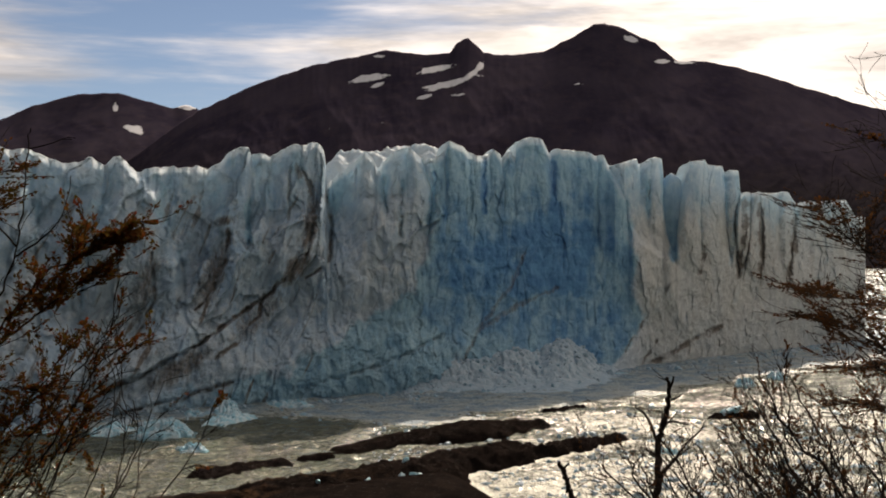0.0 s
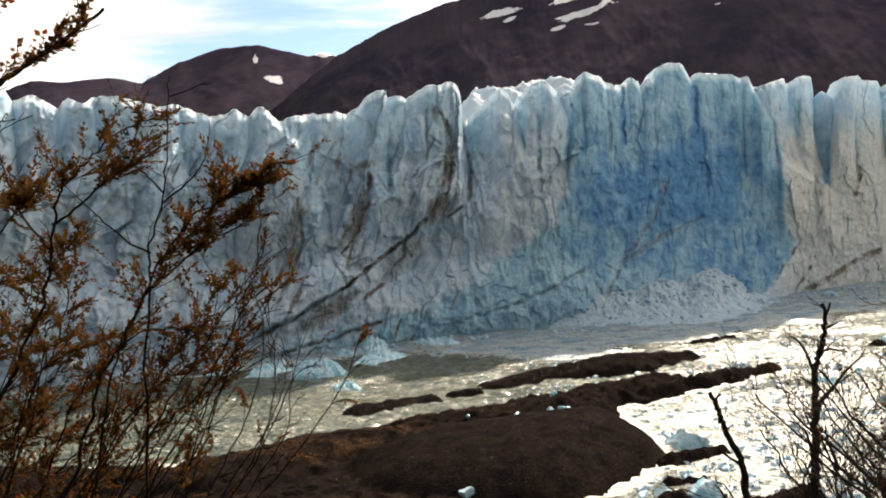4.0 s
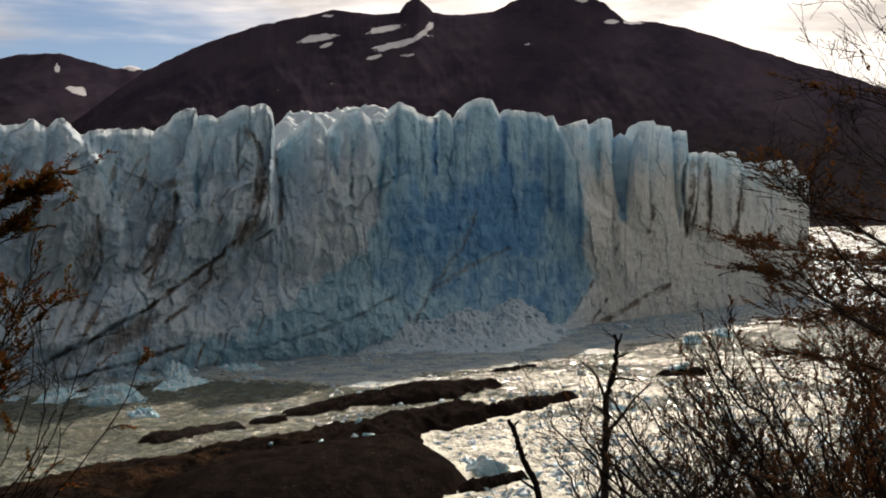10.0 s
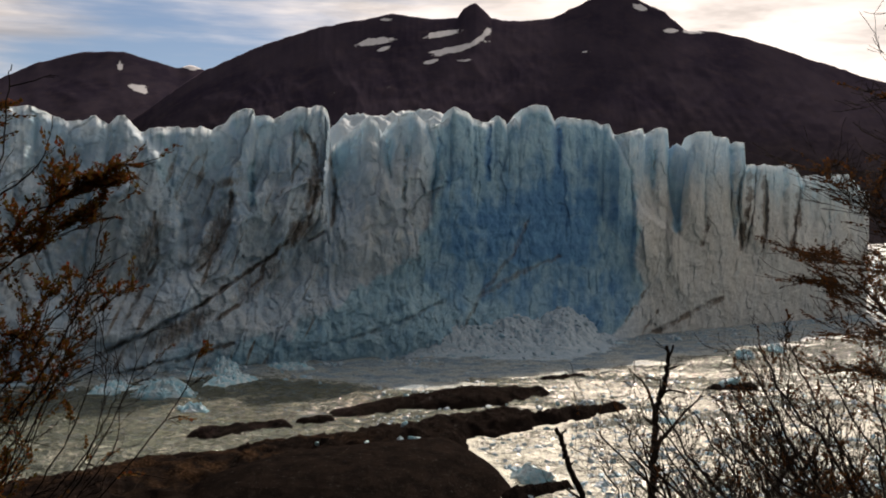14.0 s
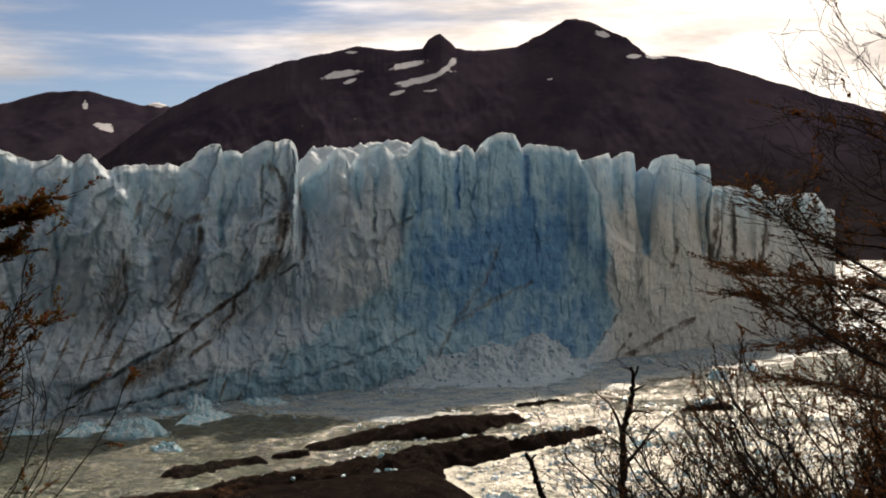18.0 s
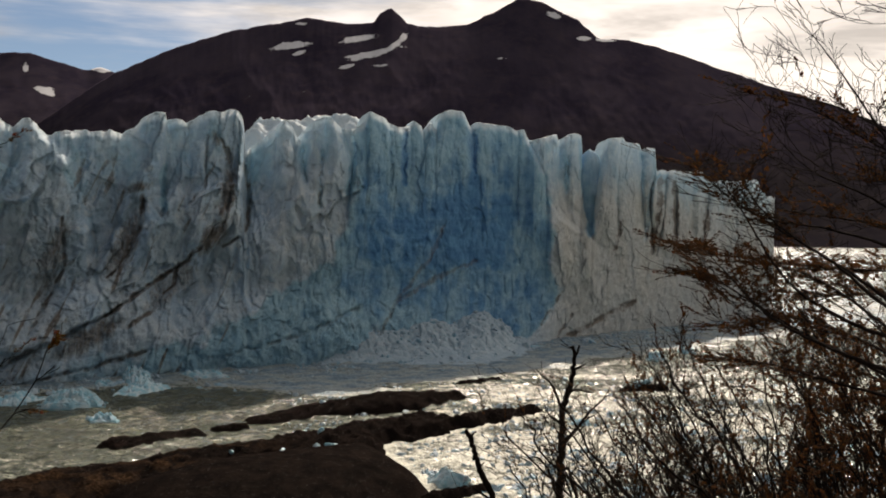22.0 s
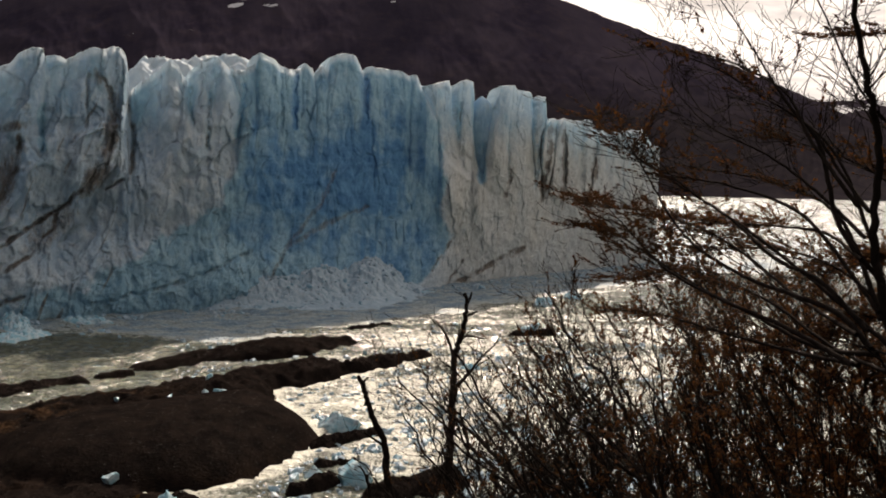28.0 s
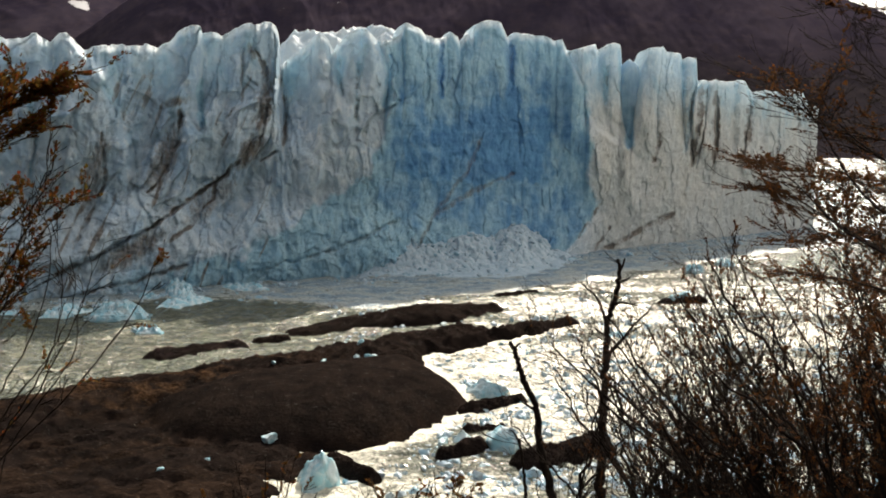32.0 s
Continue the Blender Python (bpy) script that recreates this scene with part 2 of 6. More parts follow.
def make_berg():
    m, n = surface("berg_ice")
    p = place(n)
    c = n.mix(n.ramp(n.noise(p, 0.7, 4.0, 0.6), 0.38, 0.66), rgb(0.28, 0.54, 0.66), rgb(0.60, 0.74, 0.80))
    finish(n, c, 0.22, n.noise(p, 2.0, 6.0, 0.62), 0.6, 0.2, IOR=1.31)
    return m


def make_water():
    m, n = surface("glacial_water")
    p = place(n)
    foam = value(n, "foam")
    current = n.add("ShaderNodeMapping", {"Vector": p, "Rotation": (0.0, 0.0, radians(-28)), "Scale": (0.35, 1.5, 0.0)}).outputs[0]
    torn = n.math("ADD", n.math("MULTIPLY", n.noise(n.scaled(p, 1.0, 1.0, 0.0), 0.28, 7.0, 0.68, 1.2), 0.55), n.math("MULTIPLY", n.noise(current, 0.34, 6.0, 0.66, 1.5), 0.45))
    fine = n.noise(p, 1.5, 5.0, 0.65, 0.6)
    spread = n.math("ADD", n.math("ADD", foam, n.math("MULTIPLY", n.math("SUBTRACT", torn, 0.5), 1.3)), n.math("MULTIPLY", n.math("SUBTRACT", fine, 0.5), 0.7))
    f = n.ramp(spread, 0.30, 0.88)
    c = n.mix(n.ramp(torn, 0.35, 0.65), rgb(0.05, 0.062, 0.05), rgb(0.115, 0.132, 0.10))
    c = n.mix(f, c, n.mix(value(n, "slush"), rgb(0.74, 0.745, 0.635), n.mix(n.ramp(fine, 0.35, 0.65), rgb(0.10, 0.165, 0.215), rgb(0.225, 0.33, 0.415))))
    ripples = n.math("ADD", n.math("MULTIPLY", n.noise(p, 0.9, 5.0, 0.6, 0.8), 1.0), n.math("MULTIPLY", n.noise(p, 3.5, 3.0, 0.6), 0.3))
    finish(n, c, n.math("ADD", 0.12, n.math("MULTIPLY", f, 0.4)), ripples, 0.9, 0.7, IOR=1.33)
    return m


def make_rock():
    m, n = surface("wet_dark_rock")
    p = place(n)
    a, b = n.noise(p, 0.35, 6.0, 0.65), n.noise(n.scaled(p, 1.0, 2.5, 2.5), 1.8, 6.0, 0.65)
    c = n.mix(n.ramp(a, 0.35, 0.68), rgb(0.0075, 0.0060, 0.0058), rgb(0.0165, 0.0122, 0.0108))
    c = n.mix(n.ramp(b, 0.5, 0.8, 0.0, 0.6), c, rgb(0.021, 0.0165, 0.014))
    warm = n.mix(n.ramp(b, 0.4, 0.65), rgb(0.016, 0.0098, 0.0064), rgb(0.072, 0.042, 0.024))
    c = n.mix(n.math("MULTIPLY", value(n, "rust"), n.ramp(a, 0.35, 0.6)), c, warm)
    finish(n, c, n.ramp(b, 0.55, 0.7, 1.0, 0.4), n.math("ADD", a, n.math("MULTIPLY", b, 0.6)), 0.8, 0.5, Specular_IOR_Level=n.ramp(b, 0.60, 0.76, 0.0, 0.09))
    return m


def make_mountain():
    m, n = surface("mountain_rock")
    p = place(n)
    snow = value(n, "snow")
    wood = value(n, "wood")
    a = n.noise(p, 0.004, 7.0, 0.62, 0.3)
    b = n.noise(p, 0.02, 6.0, 0.65)
    # purple cast of distant haze is mixed into the rock colours
    c = n.mix(n.ramp(a, 0.35, 0.65), rgb(0.0285, 0.0240, 0.039), rgb(0.050, 0.0415, 0.058))
    c = n.mix(n.ramp(b, 0.45, 0.75, 0.0, 0.5), c, rgb(0.066, 0.051, 0.060))
    c = n.mix(n.math("MULTIPLY", wood, 0.85), c, n.mix(n.ramp(b, 0.35, 0.65), rgb(0.016, 0.0145, 0.017), rgb(0.023, 0.020, 0.021)))
    s = n.ramp(n.math("ADD", snow, n.math("MULTIPLY", n.math("SUBTRACT", n.noise(p, 0.010, 7.0, 0.7), 0.5), 2.4)), 0.5, 0.58)
    c = n.mix(s, c, rgb(0.64, 0.65, 0.68))
    finish(n, c, 1.0, n.math("ADD", a, n.math("MULTIPLY", b, 0.2)), 0.12, 20.0, Specular_IOR_Level=0.0)
    return m


def make_bark():
    m, n = surface("dark_bark")
    p = place(n)
    a = n.noise(n.scaled(p, 1, 1, 0.3), 40.0, 5.0, 0.65)
    c = n.mix(n.ramp(a, 0.35, 0.7), rgb(0.016, 0.013, 0.011), rgb(0.030, 0.0235, 0.020))
    c = n.mix(n.ramp(n.noise(p, 5.0, 4.0), 0.55, 0.75, 0.0, 0.6), c, rgb(0.048, 0.041, 0.035))
    finish(n, c, 1.0, a, 0.7, 0.01, Specular_IOR_Level=0.02)
    return m


def make_leaf(name, first, second, third, through_share):
    m, n = surface(name)
    tone = n.add("ShaderNodeNewGeometry").outputs["Random Per Island"]
    c = n.mix(n.ramp(tone, 0.0, 0.6), rgb(*first), rgb(*second))
    c = n.mix(n.ramp(tone, 0.7, 1.0), c, rgb(*third))
    c = n.mix(n.ramp(n.noise(place(n), 60.0, 3.0), 0.35, 0.7, 0.0, 0.5), c, rgb(0.07, 0.035, 0.015))
    b = n.add("ShaderNodeBsdfPrincipled", {"Base Color": c, "Roughness": 0.95, "Specular IOR Level": 0.03})
    t = n.add("ShaderNodeBsdfTranslucent", {"Color": c})
    n.add("ShaderNodeOutputMaterial", {"Surface": n.add("ShaderNodeMixShader", {0: through_share, 1: b, 2: t})})
    return m


ICE, LOOSE, BERG, WATER, ROCK, MOUNTAIN, BARK = make_ice(), make_loose_ice(), make_berg(), make_water(), make_rock(), make_mountain(), make_bark()
RUST = make_leaf("rust_leaves", (0.050, 0.029, 0.013), (0.085, 0.038, 0.015), (0.135, 0.047, 0.013), 0.45)
OLIVE = make_leaf("olive_leaves", (0.085, 0.070, 0.014), (0.135, 0.060, 0.014), (0.20, 0.042, 0.013), 0.34)


# ---- the ground: hillside under the lookout, shore, ice-worn rock, lake bed ----
def hump(x, y, a, b):
    """A worn rock back from a to b, each x, y, half width and height."""
    ax, ay, ar, ah = a
    bx, by, br, bh = b
    k = np.clip(((x - ax) * (bx - ax) + (y - ay) * (by - ay)) / ((bx - ax) ** 2 + (by - ay) ** 2), 0, 1)
    d = np.hypot(x - ax - k * (bx - ax), y - ay - k * (by - ay)) / (ar + k * (br - ar))
    d = d * (1 + 0.22 * fbm(x / 9, y / 9, 3.3, 3))
    return (ah + k * (bh - ah)) * (1.3 - 1.3 * d**2) - 0.6 * np.maximum(d - 1, 0)


def roughen(x, y):
    strike = fbm((x * 0.8 - y * 0.6) / 2.2, (x * 0.6 + y * 0.8) / 9.0, 1.0, 4)
    return rough_rock(x, y, strike)


def rough_rock(x, y, strike):
    return 0.45 * strike + 0.42 * ridged((x * 0.85 - y * 0.5) / 2.0, (x * 0.5 + y * 0.85) / 4.5, 0.5, 3) + 0.16 * ridged(x / 0.9, y / 0.9, 2.5, 2)


def ground_height(x, y):
    r = np.hypot(x, y)
    ahead = y + 0.0 * x
    hill = EYE - 1.65 - 0.49 * np.maximum(ahead - 1.0, 0) + 0.65 * np.minimum(np.maximum(-ahead - 3, 0), 260)
    hill = hill + 0.5 * fbm(x / 7, y / 7, 2.0, 3) * smooth(r, 2, 12)
    bed = -9.0 - 4 * smooth(y, 180, 300)
    shore = np.maximum(hill, bed)
    wave = 0.7 * fbm(x / 5, y / 5, 3.3, 4)
    rocks = np.full(np.broadcast(x, y).shape, -9.0)
    near = (x > -160) & (x < 45) & (y > 60) & (y < 200)
    xn, yn = np.broadcast_to(x, near.shape)[near], np.broadcast_to(y, near.shape)[near]
    if xn.size:
        wn, strike = wave[near], fbm((xn * 0.8 - yn * 0.6) / 2.2, (xn * 0.6 + yn * 0.8) / 9.0, 1.0, 4)
        craggy = rough_rock(xn, yn, strike)
        d = inland(xn, yn, DOME) + 0.12 * wn
        dome = 5.4 * (1 - np.exp(-np.maximum(d, 0) / 5.0)) + 0.9 * np.minimum(d, 0) + 0.12 * craggy
        d = inland(xn, yn, RIDGE) + wn
        hollow = np.exp(-(to_line(xn, yn, ((-60, 136), (-18, 143), (2, 147))) / 3.5) ** 2)
        ridge = 2.6 * (1 - np.exp(-np.maximum(d, 0) / 3.0)) + 0.9 * np.minimum(d, 0) + craggy * (1.25 * smooth(d, -1.5, 1.5)) - 1.1 * hollow
        d = inland(xn, yn, LOW_SHORE) + 1.3 * wn
        low = 1.1 * (1 - np.exp(-np.maximum(d, 0) / 4.0)) + 0.5 * np.minimum(d, 0) + 0.75 * craggy * smooth(d, -1.5, 1.5) - 0.45 * smooth(fbm(xn / 3.5, yn / 2.2, 9.0, 3), 0.0, 0.35)
        rocks[near] = np.maximum(np.maximum(dome, ridge), np.maximum(low, -9.0))
    return np.maximum(shore, rocks)


# outlines of the rock on the water: the smooth dome, the broken ridge behind it, and the shore to the west
DOME = ((2, 152), (5.5, 147), (8.1, 139), (9.3, 131), (9, 127.5), (4.4, 119.2), (1, 114.6), (-2.1, 111.3), (-6, 109.3), (-19, 108.5), (-28, 112), (-33, 124), (-26, 137), (-12, 146), (2, 152))
RIDGE = ((0, 148), (4, 153), (3.9, 159.7), (5.3, 162.7), (10, 164.5), (16, 170), (24.5, 178), (34.7, 189), (30, 188.5), (20.7, 182.5), (18, 180), (16, 177), (11.6, 179.5), (6.7, 177), (2.9, 173), (-2.7, 171), (-5.3, 165),
         (-9.7, 162.5), (-13.8, 158), (-18, 154.5), (-26, 151.5), (-32, 145.5), (-42.9, 140.1), (-44.6, 134.6), (-50.1, 126.9), (-55.1, 123.3), (-64.7, 122.9), (-77.7, 123.7), (-91.4, 124.5), (-130, 128), (-130, 100), (-40, 110), (-20, 136), (0, 148))
LOW_SHORE = ((-6, 109.3), (-5, 104.5), (-8.5, 101.5), (-10.5, 98), (-12, 92), (-9, 84), (-30, 70), (-150, 70), (-150, 122), (-60, 126), (-30, 124), (-16, 116), (-6, 109.3))


def inland(x, y, outline):
    """How far (x, y) lies inside the outline, in metres; less than 0 outside."""
    inside = np.zeros(np.broadcast(x, y).shape, bool)
    for (ax, ay), (bx, by) in zip(outline, outline[1:]):
        if ay != by:
            inside ^= ((ay > y) != (by > y)) & (x < (bx - ax) * (y - ay) / (by - ay) + ax)
    d = to_line(x, y, outline)
    return np.where(inside, d, -d)


def spread(core_lo, core_hi, step, far_lo, far_hi, growth=1.13):
    out, s = [core_lo], step
    low, high = [], []
    v = core_lo
    while v > far_lo:
        s *= growth
        v -= s
        low.append(v)
    v, s = core_hi, step
    while v < far_hi:
        s *= growth
        v += s
        high.append(v)
    return np.array(low[::-1] + list(np.arange(core_lo, core_hi, step)) + high)


gx, gy = np.meshgrid(spread(-52, 38, 0.4, -4700, 4700), spread(88, 196, 0.4, -700, 4700), indexing="ij")
ground = tagged(new("ground", sheet("ground", gx, gy, ground_height(gx, gy), ROCK, {"rust": (1 - smooth(inland(gx, gy, DOME), -0.5, 3.0)) * (1 - smooth(gx + 0.6 * (gy - 130), -20, 8)) * (0.25 + 0.75 * smooth(gy, 114, 126)) * smooth(fbm(gx / 14, gy / 8, 12.0, 4), -0.35, 0.3)})), "dark brown ice-worn rock shore and hillside", "ground", kind="structure")

# line of the ice front on the water
FRONT = ((-215, 80), (-170, 140), (-123, 188), (-82, 222), (-58, 235), (-37, 249), (-5, 263), (18, 278), (52, 306), (102, 349), (173, 409))

# ---- the lake ----
wu, wy = np.meshgrid(np.linspace(-1.5, 1.5, 620), np.concatenate([np.geomspace(70, 330, 520), np.geomspace(334, 3300, 120)]), indexing="ij")
wx = wu * wy
chop = 1 - smooth(wy, 250, 900) * 0.8
wave = chop * (0.42 * fbm(wx / 6, wy / 4, 0.3, 5, 0.6) + 0.24 * ridged(wx / 2.6, wy / 1.8, 0.7, 2) + 0.10 * ridged(wx / 1.5, wy / 1.1, 1.7, 2))
shallows = smooth(ground_height(wx, wy), -3.0, 0.2)
rapids = (0.45 + 0.55 * smooth(fbm(wx / 30, wy / 14, 4.4, 3), -0.5, 0.5)) * (1 - smooth(wy, 190, 330)) * smooth(wx - 0.75 * (wy - 165), -130, -30)
gap_to_ice = along(FRONT, wx) - wy
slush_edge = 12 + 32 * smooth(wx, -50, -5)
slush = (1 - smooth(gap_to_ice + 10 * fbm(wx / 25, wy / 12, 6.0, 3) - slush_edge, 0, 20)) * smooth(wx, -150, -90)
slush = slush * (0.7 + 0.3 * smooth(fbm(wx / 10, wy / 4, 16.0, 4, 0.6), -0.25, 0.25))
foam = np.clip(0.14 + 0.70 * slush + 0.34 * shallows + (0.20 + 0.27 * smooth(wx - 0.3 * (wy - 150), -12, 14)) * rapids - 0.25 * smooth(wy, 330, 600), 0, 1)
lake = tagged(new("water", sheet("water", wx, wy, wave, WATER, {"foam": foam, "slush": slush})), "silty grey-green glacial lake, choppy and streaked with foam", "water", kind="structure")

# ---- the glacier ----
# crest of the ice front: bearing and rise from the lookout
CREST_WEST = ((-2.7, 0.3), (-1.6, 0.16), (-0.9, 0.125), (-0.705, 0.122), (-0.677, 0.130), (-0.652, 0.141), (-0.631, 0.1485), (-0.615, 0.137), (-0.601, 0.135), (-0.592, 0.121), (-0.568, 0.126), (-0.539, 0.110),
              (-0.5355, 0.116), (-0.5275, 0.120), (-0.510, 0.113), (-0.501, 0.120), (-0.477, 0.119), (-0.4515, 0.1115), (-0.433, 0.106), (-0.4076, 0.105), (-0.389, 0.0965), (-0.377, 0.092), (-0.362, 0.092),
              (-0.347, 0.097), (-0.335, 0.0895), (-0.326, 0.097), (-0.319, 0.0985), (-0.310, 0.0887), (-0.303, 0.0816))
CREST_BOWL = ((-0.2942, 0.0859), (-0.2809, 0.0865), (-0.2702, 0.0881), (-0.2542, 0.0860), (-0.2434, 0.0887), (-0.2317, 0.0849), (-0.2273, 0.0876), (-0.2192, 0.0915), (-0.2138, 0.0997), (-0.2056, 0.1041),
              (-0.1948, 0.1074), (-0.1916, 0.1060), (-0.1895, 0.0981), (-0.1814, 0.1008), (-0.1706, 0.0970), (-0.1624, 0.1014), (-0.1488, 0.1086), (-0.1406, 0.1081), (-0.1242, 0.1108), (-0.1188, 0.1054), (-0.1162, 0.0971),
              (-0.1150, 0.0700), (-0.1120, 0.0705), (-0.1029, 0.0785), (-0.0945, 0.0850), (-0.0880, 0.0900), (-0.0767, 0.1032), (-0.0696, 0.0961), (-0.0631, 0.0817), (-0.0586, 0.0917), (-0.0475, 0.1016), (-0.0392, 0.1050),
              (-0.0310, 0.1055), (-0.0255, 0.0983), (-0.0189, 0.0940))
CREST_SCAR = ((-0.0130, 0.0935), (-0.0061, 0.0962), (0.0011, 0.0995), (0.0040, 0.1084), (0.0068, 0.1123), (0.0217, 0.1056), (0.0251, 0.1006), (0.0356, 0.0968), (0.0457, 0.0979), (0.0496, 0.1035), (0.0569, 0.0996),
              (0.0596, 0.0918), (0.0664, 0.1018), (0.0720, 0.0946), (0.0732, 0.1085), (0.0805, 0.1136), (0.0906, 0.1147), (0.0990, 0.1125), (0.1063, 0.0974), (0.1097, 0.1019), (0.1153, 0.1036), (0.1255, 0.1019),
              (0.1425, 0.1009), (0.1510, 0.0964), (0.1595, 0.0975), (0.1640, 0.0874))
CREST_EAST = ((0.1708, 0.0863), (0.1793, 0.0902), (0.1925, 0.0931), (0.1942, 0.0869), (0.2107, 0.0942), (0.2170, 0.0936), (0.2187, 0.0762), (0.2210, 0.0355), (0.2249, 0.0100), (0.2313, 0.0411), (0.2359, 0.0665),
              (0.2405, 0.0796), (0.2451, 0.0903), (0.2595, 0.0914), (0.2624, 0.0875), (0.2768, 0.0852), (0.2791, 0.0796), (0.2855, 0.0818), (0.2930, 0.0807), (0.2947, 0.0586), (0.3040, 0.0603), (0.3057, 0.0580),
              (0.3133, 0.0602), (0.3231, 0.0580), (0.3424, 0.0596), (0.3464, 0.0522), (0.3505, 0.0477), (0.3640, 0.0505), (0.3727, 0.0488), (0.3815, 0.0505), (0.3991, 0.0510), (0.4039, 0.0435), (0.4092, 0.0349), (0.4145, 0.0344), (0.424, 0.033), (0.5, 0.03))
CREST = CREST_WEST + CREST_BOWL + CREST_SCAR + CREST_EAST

# buttresses and recesses of the upper front: metres across, metres proud
BUTTRESS = ((-215, 0), (-150, 2), (-118, 3), (-112, -1), (-100, 0.5), (-72, 0.5), (-66, -1), (-63, -3.5), (-55, -3.5), (-49, 0), (-36, 3), (-30.4, 3.2), (-28.2, -3.2), (-23, -3), (-20, -1), (-14, 0), (-3, 1),
            (3, -2), (12, -4.5), (40, -6), (49, -4.5), (52, 0.5), (60, 1), (68, 0.5), (70.5, 0.5), (71.5, -3), (74.8, -3), (75.8, 1.5), (88, 2.5), (102, 1.5), (103.5, -3), (116, -1), (129, -1), (131, -4), (157, -3), (160, -6), (173, -6))

# columns along the front, then round its far corner and back
step = 0.25
fx = np.concatenate([np.arange(-200, 167, step), 167 + 5 * np.sin(np.linspace(0.02, 1.57, 50)), np.linspace(172, 178, 60)])
fy = np.concatenate([along(FRONT, np.arange(-200, 167, step)), 404 + 12 * (1 - np.cos(np.linspace(0.02, 1.57, 50))), np.linspace(417, 560, 60)])
kern = np.hanning(61)
kern /= kern.sum()
fy = np.convolve(np.pad(fy, 30, mode="edge"), kern, "valid")
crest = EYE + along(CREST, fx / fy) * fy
tx, ty = np.gradient(fx), np.gradient(fy)
tl = np.hypot(tx, ty)
nx, ny = ty / tl, -tx / tl
# distance along the front as it is spread before the lookout
arc = np.cumsum(np.abs(fx * ty - fy * tx) / np.hypot(fx, fy))
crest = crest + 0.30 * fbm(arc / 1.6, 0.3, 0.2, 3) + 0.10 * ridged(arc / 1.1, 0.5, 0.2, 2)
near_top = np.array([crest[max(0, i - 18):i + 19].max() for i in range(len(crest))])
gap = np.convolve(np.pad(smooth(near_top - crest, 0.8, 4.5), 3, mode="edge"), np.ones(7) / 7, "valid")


def pillars(s, width, seed, wander):
    """Ice split into upright slabs: each slab's own random numbers, and the distance to its nearest joint."""
    g = np.random.RandomState(seed)
    cuts = np.cumsum(g.uniform(0.45, 1.55, int(900 / width)) * width) - 30
    s = s + wander
    i = np.clip(np.searchsorted(cuts, s.ravel()).reshape(s.shape), 1, len(cuts) - 1)
    lo, hi = cuts[i - 1], cuts[i]
    return g.uniform(-1, 1, len(cuts) + 1)[i], g.uniform(-1, 1, len(cuts) + 1)[i], np.minimum(s - lo, hi - s), (s - lo) / (hi - lo) - 0.5


def facets(s, z, width, height, seed):
    """Ice broken into flat-faced chunks: each point's chunk tilts its own way; second, how near the chunk's edge it lies."""
    g = np.random.RandomState(seed)
    jit, tilt, lift = g.uniform(0.1, 0.9, (512, 2)), g.normal(0, 1, (512, 2)), g.uniform(-1, 1, 512)
    a, b = s / width, z / height
    ia, ib = np.floor(a).astype(int), np.floor(b).astype(int)
    best, second = np.full(a.shape, 1e9), np.full(a.shape, 1e9)
    plane = np.zeros(a.shape)
    for da in (-1, 0, 1):
        for db in (-1, 0, 1):
            h = PERM[(PERM[(ia + da + seed) % 512] + ib + db) % 512]
            ox, oy = a - (ia + da + jit[h, 0]), b - (ib + db + jit[h, 1])
            d = np.hypot(ox, oy)
            here = d < best
            second = np.where(here, best, np.minimum(second, d))
            plane = np.where(here, lift[h] + tilt[h, 0] * ox + 0.7 * tilt[h, 1] * oy, plane)
            best = np.minimum(best, d)
    return plane, second - best


ROWS = 250
q = np.linspace(0, 1, ROWS)[None, :]
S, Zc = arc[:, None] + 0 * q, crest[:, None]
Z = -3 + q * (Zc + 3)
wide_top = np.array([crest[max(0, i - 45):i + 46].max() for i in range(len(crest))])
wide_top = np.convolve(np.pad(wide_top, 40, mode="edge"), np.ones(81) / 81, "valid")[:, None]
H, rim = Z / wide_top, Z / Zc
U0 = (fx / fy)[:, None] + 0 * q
V0 = (Z - EYE) / fy[:, None]
east = smooth(U0, 0.17, 0.21)
ragged = 0.006 * fbm(S / 6, Z / 9, 30.0, 4, 0.6)
SCAR_LEFT = ((-0.14, 0.05), (-0.105, 0.02), (-0.078, -0.010), (-0.053, -0.0266), (-0.025, -0.0292), (-0.008, -0.0196), (0.0139, -0.0161), (0.0417, -0.0093), (0.0639, -0.0063), (0.1, -0.004), (0.2, -0.002))
SCAR_RIGHT = ((-0.12, 0.160), (-0.1135, 0.1644), (-0.0945, 0.1845), (-0.072, 0.2000), (-0.0379, 0.1945), (0.0017, 0.1925), (0.0271, 0.1849), (0.0581, 0.1792), (0.0863, 0.1651), (0.2, 0.16))
bay = smooth(U0 + ragged - along(SCAR_LEFT, V0), -0.004, 0.010) * (1 - smooth(U0 - ragged - along(SCAR_RIGHT, V0), -0.009, 0.003))
scar = bay * smooth(V0 + ragged, -0.115, -0.075)
west = 1 - smooth(U0, -0.13, -0.10)
upper = smooth(H, 0.22 - 0.1, 0.62)
calm = 1 - 0.6 * scar * (1 - smooth(V0, 0.03, 0.07))
crown = smooth(H, 0.5, 0.95)
drift = 0.9 * fbm(S / 40, Z / 30, 5.0, 2)
warp_s, warp_z = S + 2.0 * fbm(S / 9, Z / 9, 33.0, 2), Z + 2.5 * fbm(S / 9, Z / 9, 36.0, 2)
slant = -0.30 * west * Z
f1, b1 = facets(warp_s + slant, warp_z, 8.5, 21.0, 3)
f2, b2 = facets(warp_s + slant, warp_z, 3.9, 8.0, 11)
